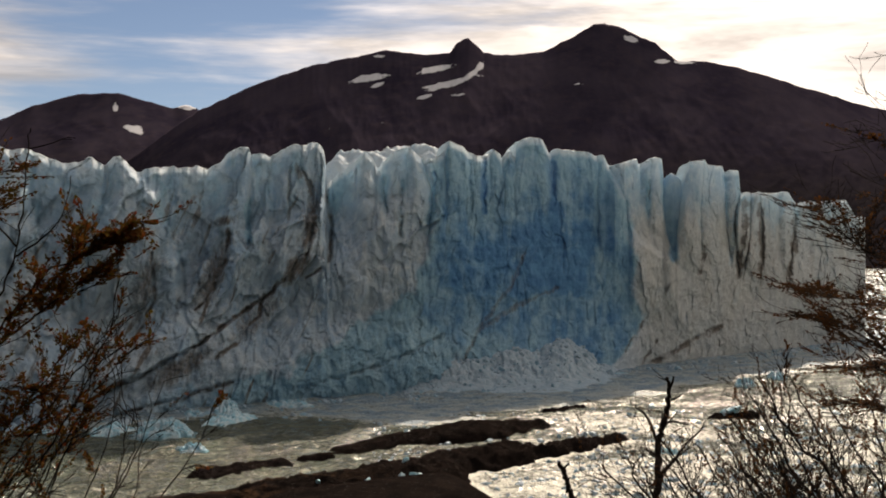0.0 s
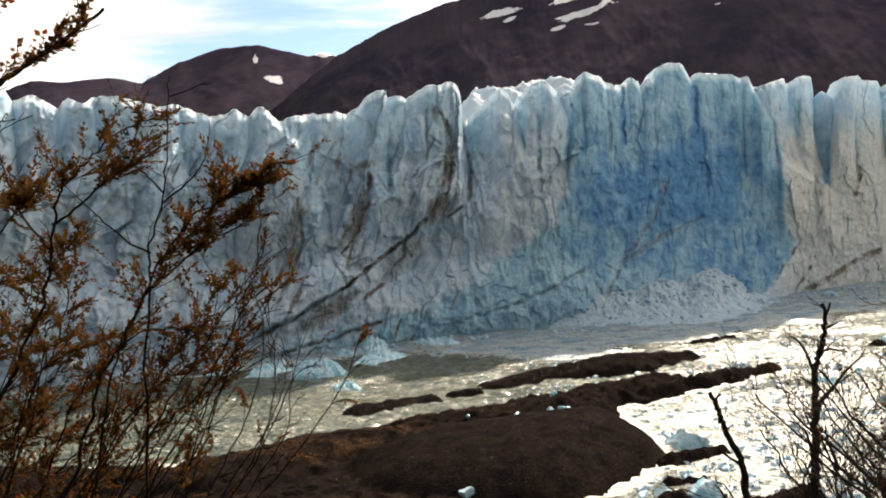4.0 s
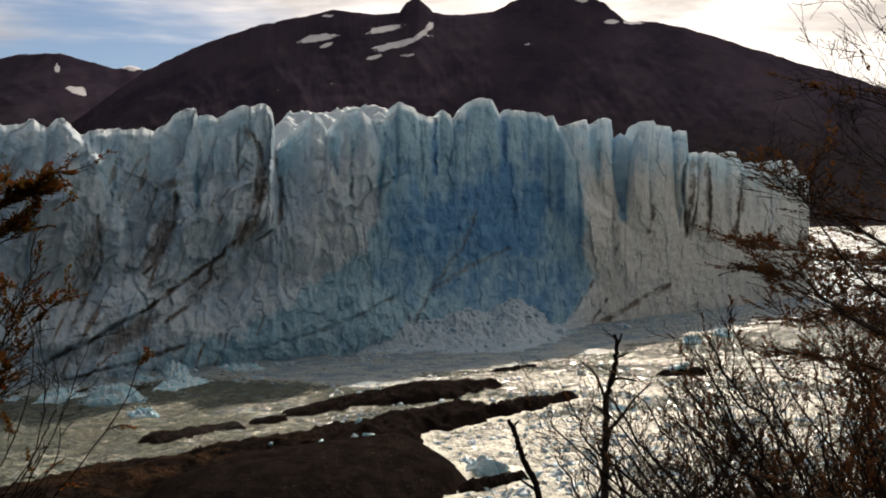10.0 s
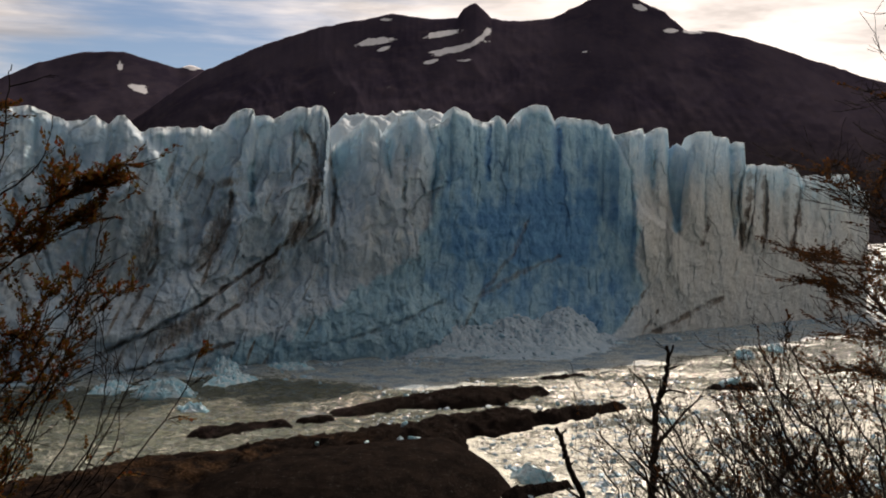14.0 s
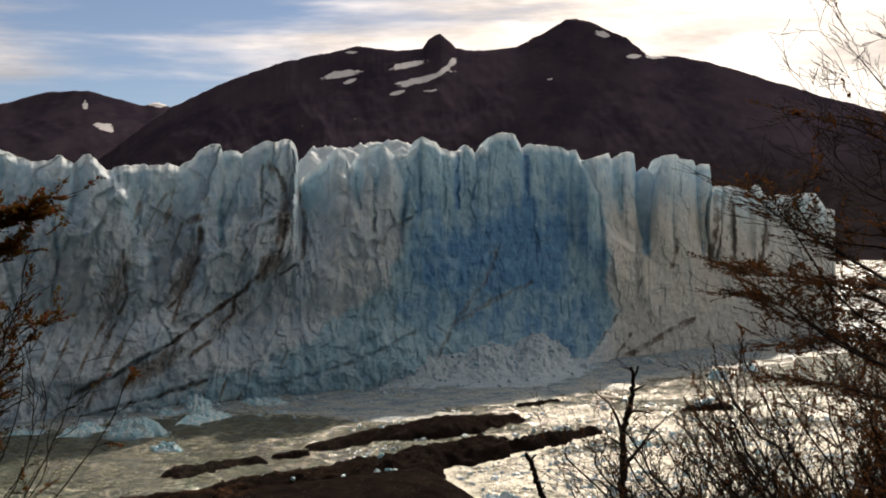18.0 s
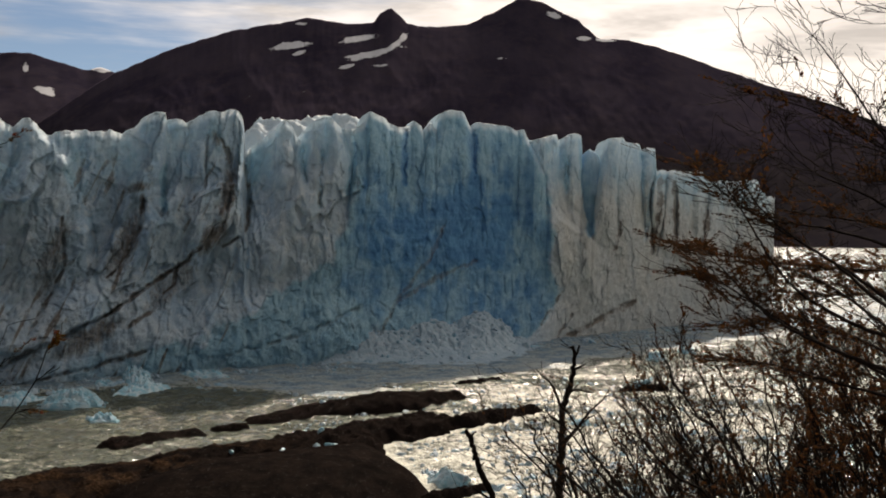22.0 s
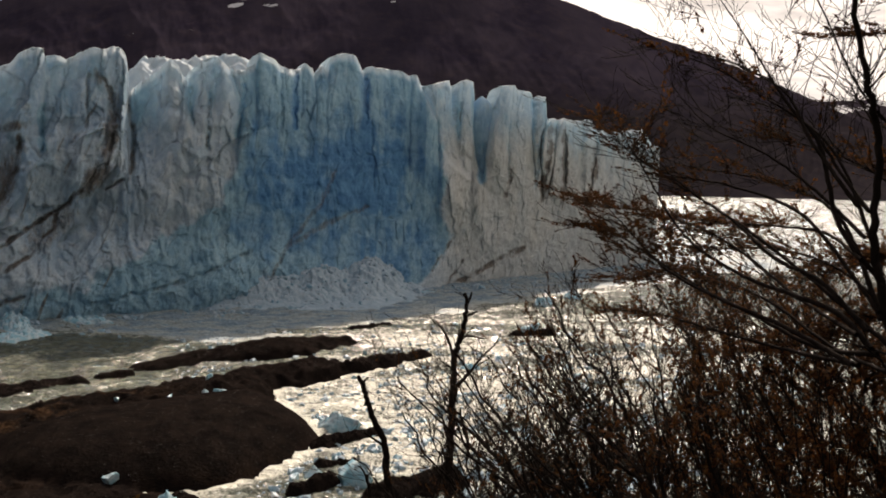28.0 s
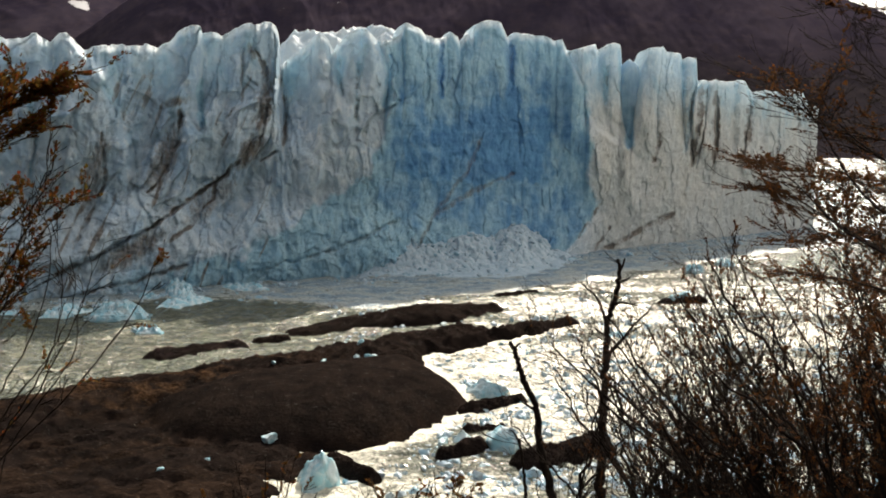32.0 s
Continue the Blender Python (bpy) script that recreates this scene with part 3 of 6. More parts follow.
f3, _ = facets(warp_s + 0.5 * slant, warp_z, 1.8, 2.9, 23)
h2, _ = facets(warp_s, warp_z, 5.0, 17.0, 17)
stand = np.maximum(east, 0.6 * bay) * (0.25 + 0.75 * smooth(H, 0.4, 0.62))
f1, f2, f3 = f1 * (1 - 0.6 * east), f2 * (1 - stand) + 0.5 * h2 * stand, f3 * (1 - 0.3 * east)
# joints between the ice towers: line from the crest down, by bearing and rise, then depth and dirt, which also paints
# in their shade
JOINTS_WEST = ((((-0.1158, 0.11), (-0.1153, 0.0695), (-0.1117, -0.0078)), 4.0, 0.3), (((-0.0861, 0.0889), (-0.0849, 0.0419)), 2.0, 0.1), (((-0.0626, 0.0833), (-0.0557, 0.0418)), 3.0, 0.3),
               (((-0.0365, 0.1050), (-0.0347, 0.0473)), 1.3, 0.15), (((-0.0200, 0.0928), (-0.0091, 0.0584), (-0.0162, 0.0028)), 2.8, 0.0), (((-0.1895, 0.0981), (-0.1918, 0.0142)), 2.0, 0.1),
               (((-0.1706, 0.0970), (-0.166, 0.055), (-0.170, 0.02)), 1.4, 0.1), (((-0.4076, 0.105), (-0.410, 0.02)), 1.8, 0.1), (((-0.501, 0.12), (-0.495, 0.02)), 2.5, 0.1), (((-0.539, 0.11), (-0.545, 0.01)), 2.5, 0.1),
               (((-0.592, 0.121), (-0.590, 0.0)), 3.0, 0.1), (((-0.335, 0.0897), (-0.338, 0.03)), 1.6, 0.1))
JOINTS_SCAR = ((((0.0022, 0.0995), (0.0040, 0.0333)), 2.2, 0.0), (((0.0251, 0.1006), (0.0269, 0.0416)), 1.0, 0.0), (((0.0457, 0.0979), (0.0477, 0.0583)), 1.4, 0.0), (((0.0591, 0.0929), (0.0601, 0.0722)), 2.5, 0.0),
               (((0.0725, 0.0963), (0.0719, 0.0750)), 2.5, 0.0), (((0.1074, 0.0986), (0.1083, 0.0526)), 2.0, 0.0), (((0.1328, 0.1003), (0.1343, 0.0357)), 1.0, 0.0), (((0.1538, 0.0964), (0.1545, -0.0094)), 1.4, 0.0),
               (((0.1634, 0.0885), (0.1809, 0.0525), (0.1853, 0.0017)), 2.6, 0.0))
JOINTS_EAST = ((((0.1942, 0.0869), (0.1952, 0.0412)), 1.5, 0.0), (((0.2061, 0.0795), (0.2043, 0.0355)), 1.0, 0.35), (((0.2187, 0.0762), (0.2220, 0.0298), (0.2277, -0.0013)), 5.0, 0.1), (((0.2359, 0.0665), (0.2312, 0.0298), (0.2289, -0.0042)), 5.0, 0.1),
               (((0.2584, 0.0892), (0.2543, 0.0410), (0.2565, -0.0100)), 2.4, 0.2), (((0.2785, 0.0807), (0.2797, 0.0580), (0.2854, -0.0159)), 2.4, 0.1), (((0.2953, 0.0580), (0.2889, 0.0410), (0.2923, -0.0273)), 3.2, 0.6),
               (((0.3057, 0.0580), (0.3040, 0.0125), (0.2958, -0.0302)), 2.6, 0.7), (((0.3144, 0.0591), (0.3167, -0.0218)), 2.2, 0.65), (((0.3459, 0.0522), (0.3499, 0.0380), (0.3424, -0.0220)), 3.2, 0.35),
               (((0.3774, 0.0493), (0.3792, 0.0236)), 1.2, 0.1), (((0.4033, 0.0453), (0.3962, 0.0293), (0.3986, 0.0006)), 2.4, 0.1))
step_rng = np.random.RandomState(19)
grooves, joint, nearest = np.zeros_like(Z), np.zeros_like(Z), np.full_like(Z, 99.0)
stagger = np.zeros_like(Z)
bent = 0.0012 * fbm(S / 3, Z / 5, 51.0, 3)
for line, depth, soil in JOINTS_WEST + JOINTS_SCAR + JOINTS_EAST:
    vs, us = [p[1] for p in line][::-1], [p[0] for p in line][::-1]
    across = (U0 + bent - np.interp(V0, vs, us)) * fy[:, None]
    live = smooth(V0 + 2 * bent, vs[0] - 0.006, vs[0] + 0.026)
    grooves += depth * live * (0.75 * np.exp(-np.abs(across) / 0.55) + 0.6 * np.exp(-np.abs(across) / 2.4))
    joint = np.maximum(joint, soil * live * np.exp(-np.abs(across) / (0.30 + 0.55 * soil)))
    nearest = np.minimum(nearest, np.abs(across) + 30 * (1 - live))
    stagger += step_rng.uniform(-1.5, 1.5) * live * smooth(across, -0.3, 0.3) * (1 - smooth(across, 5, 12))
    stagger += step_rng.uniform(-0.55, 0.45) * live * np.clip(across, 0, 6) * (1 - smooth(across, 6, 9)) * (0.4 + 0.6 * east)
p1, _, _, _ = pillars(S, 9.0, 3, 2.0 * drift)
p2, t2, d2, _ = pillars(S, 3.6, 5, 1.4 * drift)
flutes = ridged((S + 0.6 * slant) / 3.4 + 0.3 * fbm(S / 6, Z / 10, 81.0, 2), Z / 26, 47.0, 2, 0.4)
out = along(BUTTRESS, np.minimum(fx, 173))[:, None] * (0.10 + 0.90 * smooth(H, 0.35, 0.72))
out = out + 1.7 * fbm(S / 30, Z / 24, 3.0, 3) * (1 - 0.6 * bay)
lobes = fbm((S + 0.9 * slant) / 8.0, Z / 26, 63.0, 3, 0.45)
out = out + calm * (0.35 + 0.65 * upper) * 1.7 * lobes * (1 - 0.6 * east) - grooves + stagger
out = out + calm * (0.25 + 0.75 * upper) * ((0.7 + 0.6 * west) * f1 + 0.6 * p1 * crown * (1 - east))
out = out + calm * (0.30 + 0.70 * upper) * ((0.60 + 0.30 * west) * f2 + 0.35 * p2 * crown - 0.9 * (1 - east) * np.maximum(t2, 0) ** 2 * np.exp(-d2 / 0.3) * upper * smooth(fbm(S / 8, Z / 12, 43.0, 2), -0.1, 0.25))
out = out + (0.26 - 0.10 * scar) * f3 - (0.10 + 0.30 * upper) * np.maximum(flutes - 0.45, 0) * (1 - 0.9 * east) * (1 - 0.4 * bay) * smooth(fbm(S / 11, Z / 16, 83.0, 2), -0.25, 0.3)
# the proud western lobe, the shelf under the eastern towers
LOBE_EDGE = ((-0.22, -0.2426), (-0.0879, -0.2426), (-0.061, -0.256), (-0.0172, -0.2579), (0.0096, -0.263), (0.0396, -0.2735), (0.0565, -0.2759), (0.0642, -0.2839), (0.0762, -0.2944), (0.0816, -0.3039), (0.2, -0.32))
out = out + 3.2 * (1 - smooth(U0 + 1.5 * bent - along(LOBE_EDGE, V0), -0.012, 0.0015)) * smooth(U0, -0.40, -0.33) * smooth(V0, -0.08, -0.02)
SHELF = ((0.17, 0.04), (0.1849, 0.0288), (0.1934, 0.0158), (0.2105, 0.0044), (0.2266, -0.0042), (0.245, -0.03))
shelf = smooth(along(SHELF, U0) - V0 + 2 * bent, -0.002, 0.006) * smooth(U0, 0.183, 0.190) * (1 - smooth(U0, 0.226, 0.240))
out = out + 2.8 * shelf * smooth(V0, -0.075, -0.03)
# broken scallops and small chips
scoop = ridged(S / 5.5 - Z / 16.0, Z / 8.0, 8.0, 3, 0.5)
out = out + 0.22 * (1 - 0.5 * scar) * scoop + (0.34 - 0.10 * scar + 0.12 * west) * fbm(S / 2.6, Z / 3.2, 6.0, 4, 0.6) + 0.05 * ridged(S / 0.9, Z / 1.1, 12.0, 2)
# the apron at the foot, the lean of the upper part
apron = (1 - east) * (1 - smooth(V0, -0.125, -0.05))
out = out + 4.5 * apron - 3.5 * smooth(H, 0.5, 1.0) - 1.5 * smooth(rim, 0.955, 1.0) ** 2
out = out - 2.0 * gap[:, None] * smooth(H, 0.6, 0.97) * (1 - 0.6 * scar)
# clefts and dirt-lined cracks by bearing and rise from the lookout: line, half width, depth, dirt with painted crack
# shade, blue
CRACK_LONG = ((-0.3266, -0.1309), (-0.2855, -0.1103), (-0.2426, -0.0879), (-0.2095, -0.0639), (-0.1697, -0.0363), (-0.1365, 0.0015))
CRACKS = (
    # shadow line under the overhang, painted through the dirt amount
    (((-0.345, -0.141), (-0.3266, -0.1309), (-0.2855, -0.1103), (-0.2426, -0.0879)), 0.0030, 2.6, 0.46, 0),
    (((-0.2426, -0.0879), (-0.2095, -0.0639), (-0.1697, -0.0363), (-0.1365, 0.0015), (-0.1284, 0.0288), (-0.1287, 0.0626), (-0.1407, 0.086)), 0.0026, 1.9, 0.62, 0),
    (((-0.2426, -0.0879), (-0.256, -0.061), (-0.2579, -0.0172), (-0.263, 0.0096), (-0.2764, 0.0396), (-0.2863, 0.0495)), 0.0034, 0.9, 0.05, 0.10),
    (((-0.2118, 0.0273), (-0.2149, -0.0065), (-0.2296, -0.0371), (-0.2445, -0.0541)), 0.0024, 1.4, 0.60, 0),
    (((-0.2894, 0.0025), (-0.2859, -0.0412), (-0.2989, -0.0683), (-0.3185, -0.1089)), 0.0028, 1.2, 0.50, 0),
    # thin bluish shadow, painted as a blue tint
    (((-0.1921, 0.0546), (-0.1918, 0.0142)), 0.0030, 2.0, 0.0, 0.4),
    (((-0.1507, 0.0858), (-0.1535, 0.0317), (-0.1668, 0.018)), 0.0026, 1.6, 0.45, 0),
    (((-0.1153, 0.0629), (-0.1098, 0.0189), (-0.1129, -0.0083), (-0.1363, -0.0222)), 0.0024, 1.6, 0.45, 0),
    (((-0.3314, -0.1596), (-0.2655, -0.1423), (-0.2091, -0.1249)), 0.0026, 1.4, 0.50, 0),
    (((-0.1797, -0.0398), (-0.1828, -0.0602), (-0.206, -0.0876), (-0.2259, -0.1013)), 0.0024, 1.0, 0.55, 0),
    (((-0.36, 0.055), (-0.352, 0.0), (-0.358, -0.05)), 0.003, 1.6, 0.15, 0.2),
    (((-0.40, 0.06), (-0.405, -0.01), (-0.39, -0.06)), 0.003, 1.6, 0.2, 0.1),
    (((-0.0586, 0.0765), (-0.0566, 0.0427)), 0.0022, 2.0, 0.35, 0.2),
    (((-0.0401, 0.0738), (-0.0425, 0.0183)), 0.0022, 1.5, 0.40, 0.1),
    (((-0.0079, 0.0806), (-0.0105, 0.0466), (-0.015, 0.0311)), 0.0022, 1.5, 0.0, 0.4),
    (((0.021, -0.1051), (0.033, -0.0769), (0.0666, -0.0328), (0.0817, 0.0017)), 0.0030, 0.5, 0.50, 0),
    (((0.033, -0.0769), (0.067, -0.0547), (0.1136, -0.0338)), 0.0030, 0.5, 0.50, 0),
    (((-0.150, -0.133), (-0.0778, -0.1152), (-0.038, -0.0993), (-0.0011, -0.0803)), 0.0030, 1.0, 0.36, 0),
    (((0.0414, 0.094), (0.0406, 0.0414)), 0.0026, 1.8, 0.0, 0.35),
    (((0.1154, 0.0489), (0.1197, -0.0196)), 0.0022, 0.7, 0.30, 0.1),
    (((0.11, 0.0892), (0.1091, 0.0488)), 0.0026, 1.8, 0.0, 0.3),
    (((0.2197, 0.095), (0.2207, 0.0788), (0.223, 0.0458), (0.229, -0.0036)), 0.0042, 3.6, 0.10, 0.45),
    (((0.2041, 0.0718), (0.2038, 0.0356)), 0.0024, 1.9, 0.30, 0.2),
    (((0.2606, 0.0101), (0.2545, -0.0198)), 0.0022, 1.0, 0.55, 0),
    (((0.2985, 0.0538), (0.2991, 0.024), (0.2918, -0.026)), 0.0030, 2.6, 0.62, 0),
    (((0.3138, 0.0475), (0.3163, 0.0143), (0.3137, -0.0224)), 0.0026, 2.4, 0.62, 0),
    (((0.348, 0.0348), (0.3471, 0.0014), (0.3425, -0.022)), 0.0030, 2.6, 0.58, 0),
    (((0.293, 0.0736), (0.2904, 0.0371), (0.2847, -0.0095)), 0.0026, 2.0, 0.25, 0.2),
    (((0.378, 0.03), (0.379, -0.01)), 0.0024, 2.0, 0.3, 0.1),
    (((0.398, 0.03), (0.401, -0.02)), 0.0022, 1.8, 0.4, 0.0),
    (((0.179, -0.097), (0.2001, -0.0636)), 0.0018, 0.7, 0.5, 0),
    (((0.1959, -0.1101), (0.2106, -0.0867)), 0.0018, 0.8, 0.5, 0),
    (((0.2050, -0.1100), (0.2200, -0.1020), (0.2458, -0.0864), (0.2759, -0.0728)), 0.0030, 1.6, 0.6, 0),
)
# smears of dirt on the face: bearing, rise, half length, half width, lean, strength
SMEARS = ((-0.146, -0.014, 0.030, 0.014, 0.85, 0.44), (-0.131, 0.03, 0.045, 0.010, 1.45, 0.40), (-0.145, 0.082, 0.014, 0.006, 1.6, 0.42), (-0.297, -0.035, 0.065, 0.020, 1.25, 0.34), (-0.228, -0.02, 0.050, 0.018, 1.15, 0.38),
          (-0.262, -0.112, 0.060, 0.016, 0.52, 0.40), (-0.185, -0.062, 0.060, 0.020, 0.75, 0.32), (-0.36, -0.03, 0.07, 0.03, 1.2, 0.20), (-0.216, 0.034, 0.018, 0.008, 0.2, 0.42), (0.318, -0.01, 0.05, 0.030, 1.5, 0.20),
          (0.258, -0.03, 0.05, 0.025, 1.2, 0.18), (-0.05, 0.0, 0.06, 0.03, 1.4, 0.12))
wob, wob_u = 0.0022 * fbm(S / 4, Z / 4, 9.0, 4, 0.6), 0.0022 * fbm(S / 4, Z / 4, 10.0, 4, 0.6)
crack_dirt_shade, crack_blue = np.zeros_like(Z), np.zeros_like(Z)
for line, half, depth, soil, tint in CRACKS:
    us, half = [a[0] for a in line], 0.95 * half
    cols = np.flatnonzero((U0[:, 0] > min(us) - 0.03) & (U0[:, 0] < max(us) + 0.03))
    c0, c1 = cols[0], cols[-1] + 1
    d = to_line(U0[c0:c1] + wob_u[c0:c1], V0[c0:c1] + wob[c0:c1], line)
    broken = 0.5 + 0.5 * smooth(fbm(S[c0:c1] / 3.5, Z[c0:c1] / 3.5, 71.0, 3), -0.3, 0.2)
    out[c0:c1] -= depth * (0.8 if us[0] < 0.2 else 0.4) * (1 - smooth(d, 0.15 * half, half)) * broken
    crack_dirt_shade[c0:c1] = np.maximum(crack_dirt_shade[c0:c1], 1.4 * soil * ((0.25 + 0.75 * broken) if us[0] < 0.015 or us[0] > 0.13 else 0.8) * (1 - smooth(d, 0.2 * half, 1.5 * half + (0.0016 if us[0] < 0.2 else 0.0024))))
    crack_blue[c0:c1] = np.maximum(crack_blue[c0:c1], tint * (1 - smooth(d, 0.4 * half, 1.8 * half)))
smear = np.zeros_like(Z)
for u0, v0, a, b, lean, soil in SMEARS:
    du, dv = U0 + 2 * wob - u0, V0 - v0
    r = np.hypot((du * math.cos(lean) + dv * math.sin(lean)) / a, (dv * math.cos(lean) - du * math.sin(lean)) / b)
    smear = np.maximum(smear, 1.75 * soil * (1 - smooth(r, 0.25, 1.25)))
over = smooth(V0 + wob - along(CRACK_LONG, U0), 0.0, 0.003) * (1 - smooth(V0 - along(CRACK_LONG, U0), 0.01, 0.05)) * smooth(U0, -0.36, -0.33) * (1 - smooth(U0, -0.26, -0.235))
out = out + 2.2 * over
# relief stands out towards the lookout, so that the towers keep their bearings
toward_eye = 1 - 1.25 * out / np.hypot(fx, fy)[:, None]
FX, FY, Z = fx[:, None] * toward_eye, fy[:, None] * toward_eye, EYE + (Z - EYE) * toward_eye
TEAL_TOP = ((-0.5, -0.15), (-0.30, -0.142), (-0.15, -0.107), (-0.094, -0.069), (-0.063, -0.044), (-0.0265, -0.036), (0.0, -0.03))
core = bay * smooth(V0 + 0.8 * ragged, -0.046, -0.034) * (1 - smooth(V0 + 4 * ragged + 0.012 * p2 + 0.010 * p1, 0.010, 0.066)) * smooth(U0 + ragged, -0.03, 0.03) * (1 - 0.75 * smooth(U0 + 2 * ragged, 0.140, 0.160))
patches = fbm(S / 4.5, Z / 14, 61.0, 3)
blue = bay * (0.50 - 0.12 * smooth(V0 + 0.01 * p2, 0.055, 0.095) + 0.16 * (1 - smooth(V0, -0.05, -0.036)) - 0.12 * (1 - smooth(V0, -0.11, -0.07)) + 0.16 * smooth(patches, -0.2, 0.3) + 0.05 * np.exp(-nearest / 0.8)) + core * (0.36 + 0.14 * fbm(S / 10, Z / 4, 64.0, 2) + 0.10 * fbm(S / 3, Z / 20, 66.0, 2))
blue = blue + 0.46 * (1 - bay) * (1 - smooth(V0 + 2 * ragged - along(TEAL_TOP, U0), -0.010, 0.003)) * smooth(U0, -0.42, -0.10) * (1 - smooth(U0, 0.0, 0.03))
wedge = smooth(U0, -0.1150, -0.1120) * (1 - smooth(U0, -0.092, -0.086)) * smooth(V0, 0.030, 0.055)
blue = blue + 0.12 * gap[:, None] * smooth(H, 0.6, 0.9) + crack_blue + 0.06 + 0.05 * f2 + 0.04 * f1 + (1 - bay) * crown * 0.22 * smooth(patches, -0.05, 0.35) + 0.25 * wedge + 0.10 * east * crown * np.exp(-nearest / 1.5)
blue = np.clip(blue, 0, 1)
vein = smooth(ridged((S + slant) / 7 - 0.25 * Z / 12, Z / 45, 57.0, 4, 0.62), 1.62, 1.95) * smooth(fbm(S / 14, Z / 20, 59.0, 2), -0.3, 0.1)
# the extra dirt low in the west also darkens it for shade
dirt_shade = 0.09 * west + 0.03 * east * (1 - crown) + 0.10 * west * (1 - smooth(V0, -0.09, -0.03)) + 0.04 * (1 - bay)
dirt_shade = np.maximum(dirt_shade, smear) + 0.55 * vein * np.clip(west * (1 - smooth(H, 0.75, 0.95)) + 0.2 * east, 0, 1)
dirt_shade = np.maximum(dirt_shade, 0.1 * smear + crack_dirt_shade) + 1.0 * joint * (0.55 + 0.45 * smooth(fbm(S / 4, Z / 9, 17.0, 2), -0.2, 0.3))
dirt_shade = dirt_shade * (1 - 0.8 * smooth(rim, 0.93, 1.0))
# bright backlit rim of the crest, painted through the snow value
snow = 0.70 * smooth(rim + 0.012 * fbm(S / 2, 0.0, 3.0, 2), 0.965, 0.995) * np.ones_like(Z)
# over the crest and down into the first crevasse behind it
back = np.array([0.5, 1.6, 3.0, 4.5, 5.5, 7.0, 9.0, 14.0, 30.0])[None, :]
drop = np.array([-0.1, 0.3, 0.9, 1.8, 4.0, 9.0, 18.0, 30.0, 34.0])[None, :]
edge_x, edge_y = FX[:, -1:], FY[:, -1:]
SB = arc[:, None]
rough_top = 0.8 * fbm(SB / 2.5, back / 2.5, 14.0, 3)
FX = np.concatenate([FX, edge_x - nx[:, None] * back], 1)
FY = np.concatenate([FY, edge_y - ny[:, None] * back], 1)
Z = np.concatenate([Z, Z[:, -1:] - drop + rough_top * np.minimum(back / 2, 1)], 1)
pad = np.zeros((len(fx), back.shape[1]))
# tone: shade of hollows and chunk edges put into colour; west darker, east lighter
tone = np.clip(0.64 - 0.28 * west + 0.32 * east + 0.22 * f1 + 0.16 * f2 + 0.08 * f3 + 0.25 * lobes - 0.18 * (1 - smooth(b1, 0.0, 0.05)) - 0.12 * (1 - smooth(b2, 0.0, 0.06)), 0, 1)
thin = np.clip(smooth(H, 0.55, 1.0) + 0.6 * gap[:, None] * smooth(H, 0.6, 0.9) + wedge, 0, 1) * (1 - 0.35 * bay) * (1 - 0.3 * west)
silt = east * (1 - 0.8 * smooth(V0, 0.02, 0.075)) + 0.25 * (1 - bay) * smooth(U0, -0.12, -0.08) * (1 - east)
values = {"silt": np.concatenate([silt, pad], 1), "thin": np.concatenate([thin, pad + 1.0], 1), "tone": np.concatenate([tone, pad + 0.7], 1), "blue": np.concatenate([blue, pad + 0.1], 1), "dirt_shade": np.concatenate([np.clip(dirt_shade, 0, 1.2), pad], 1), "snow": np.concatenate([snow, pad + 0.75], 1)}
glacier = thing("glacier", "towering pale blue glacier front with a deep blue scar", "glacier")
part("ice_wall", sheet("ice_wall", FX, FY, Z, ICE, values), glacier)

# the broken ice plateau behind the crest
bb = np.concatenate([np.linspace(14, 120, 170), np.linspace(123, 900, 40)])[None, :]
pick = np.arange(0, len(fx) - 70, 2)
PX = fx[pick][:, None] - nx[pick][:, None] * 0.55 * bb - 0.15 * bb
PY = fy[pick][:, None] + 0.9 * bb
level = np.convolve(np.pad(crest, 80, mode="edge"), np.ones(161) / 161, "valid")[pick][:, None]
seracs = np.maximum(ridged(PX / 16, PY / 13, 20.0, 3), -0.4)
rear = smooth(PX / PY, -0.14, -0.10) * (1 - smooth(PX / PY, -0.01, 0.02)) * smooth(bb, 18, 36)
PZ = level - 13.0 + 4.0 * seracs + 0.7 * fbm(PX / 3, PY / 3, 21.0, 3) - 6 * (1 - smooth(bb, 14, 20)) + 13.2 * rear - 0.03 * bb
part("ice_plateau", sheet("ice_plateau", PX, PY, PZ, ICE, {"silt": 0.0, "thin": 0.8, "tone": 0.6, "blue": 0.1, "dirt_shade": 0.12, "snow": 0.4}), glacier, "broken snowy ice behind the crest")

# the blue tower that shows through the gap in the eastern crest
ta, tz = np.meshgrid(np.linspace(0, 2 * math.pi, 60), np.linspace(0, 1, 90), indexing="ij")
girth = 2.9 * (1 - np.maximum(tz - 0.9, 0) ** 2 * 99.9).clip(0.0) * (1 + 0.16 * fbm(2 * np.cos(ta), 2 * np.sin(ta), tz * 5, 3) + 0.06 * ridged(4 * np.cos(ta), 4 * np.sin(ta), tz * 3, 2))
part("ice_tower", sheet("ice_tower", 75.6 + girth * np.cos(ta), 334.0 + girth * np.sin(ta), 25 + 36.6 * tz, ICE, {"silt": 0.0, "thin": 0.3 + 0.7 * tz, "tone": 0.8, "blue": 0.42 - 0.2 * tz, "dirt_shade": 0.0, "snow": 0.0}), glacier, "slim pale blue ice tower")


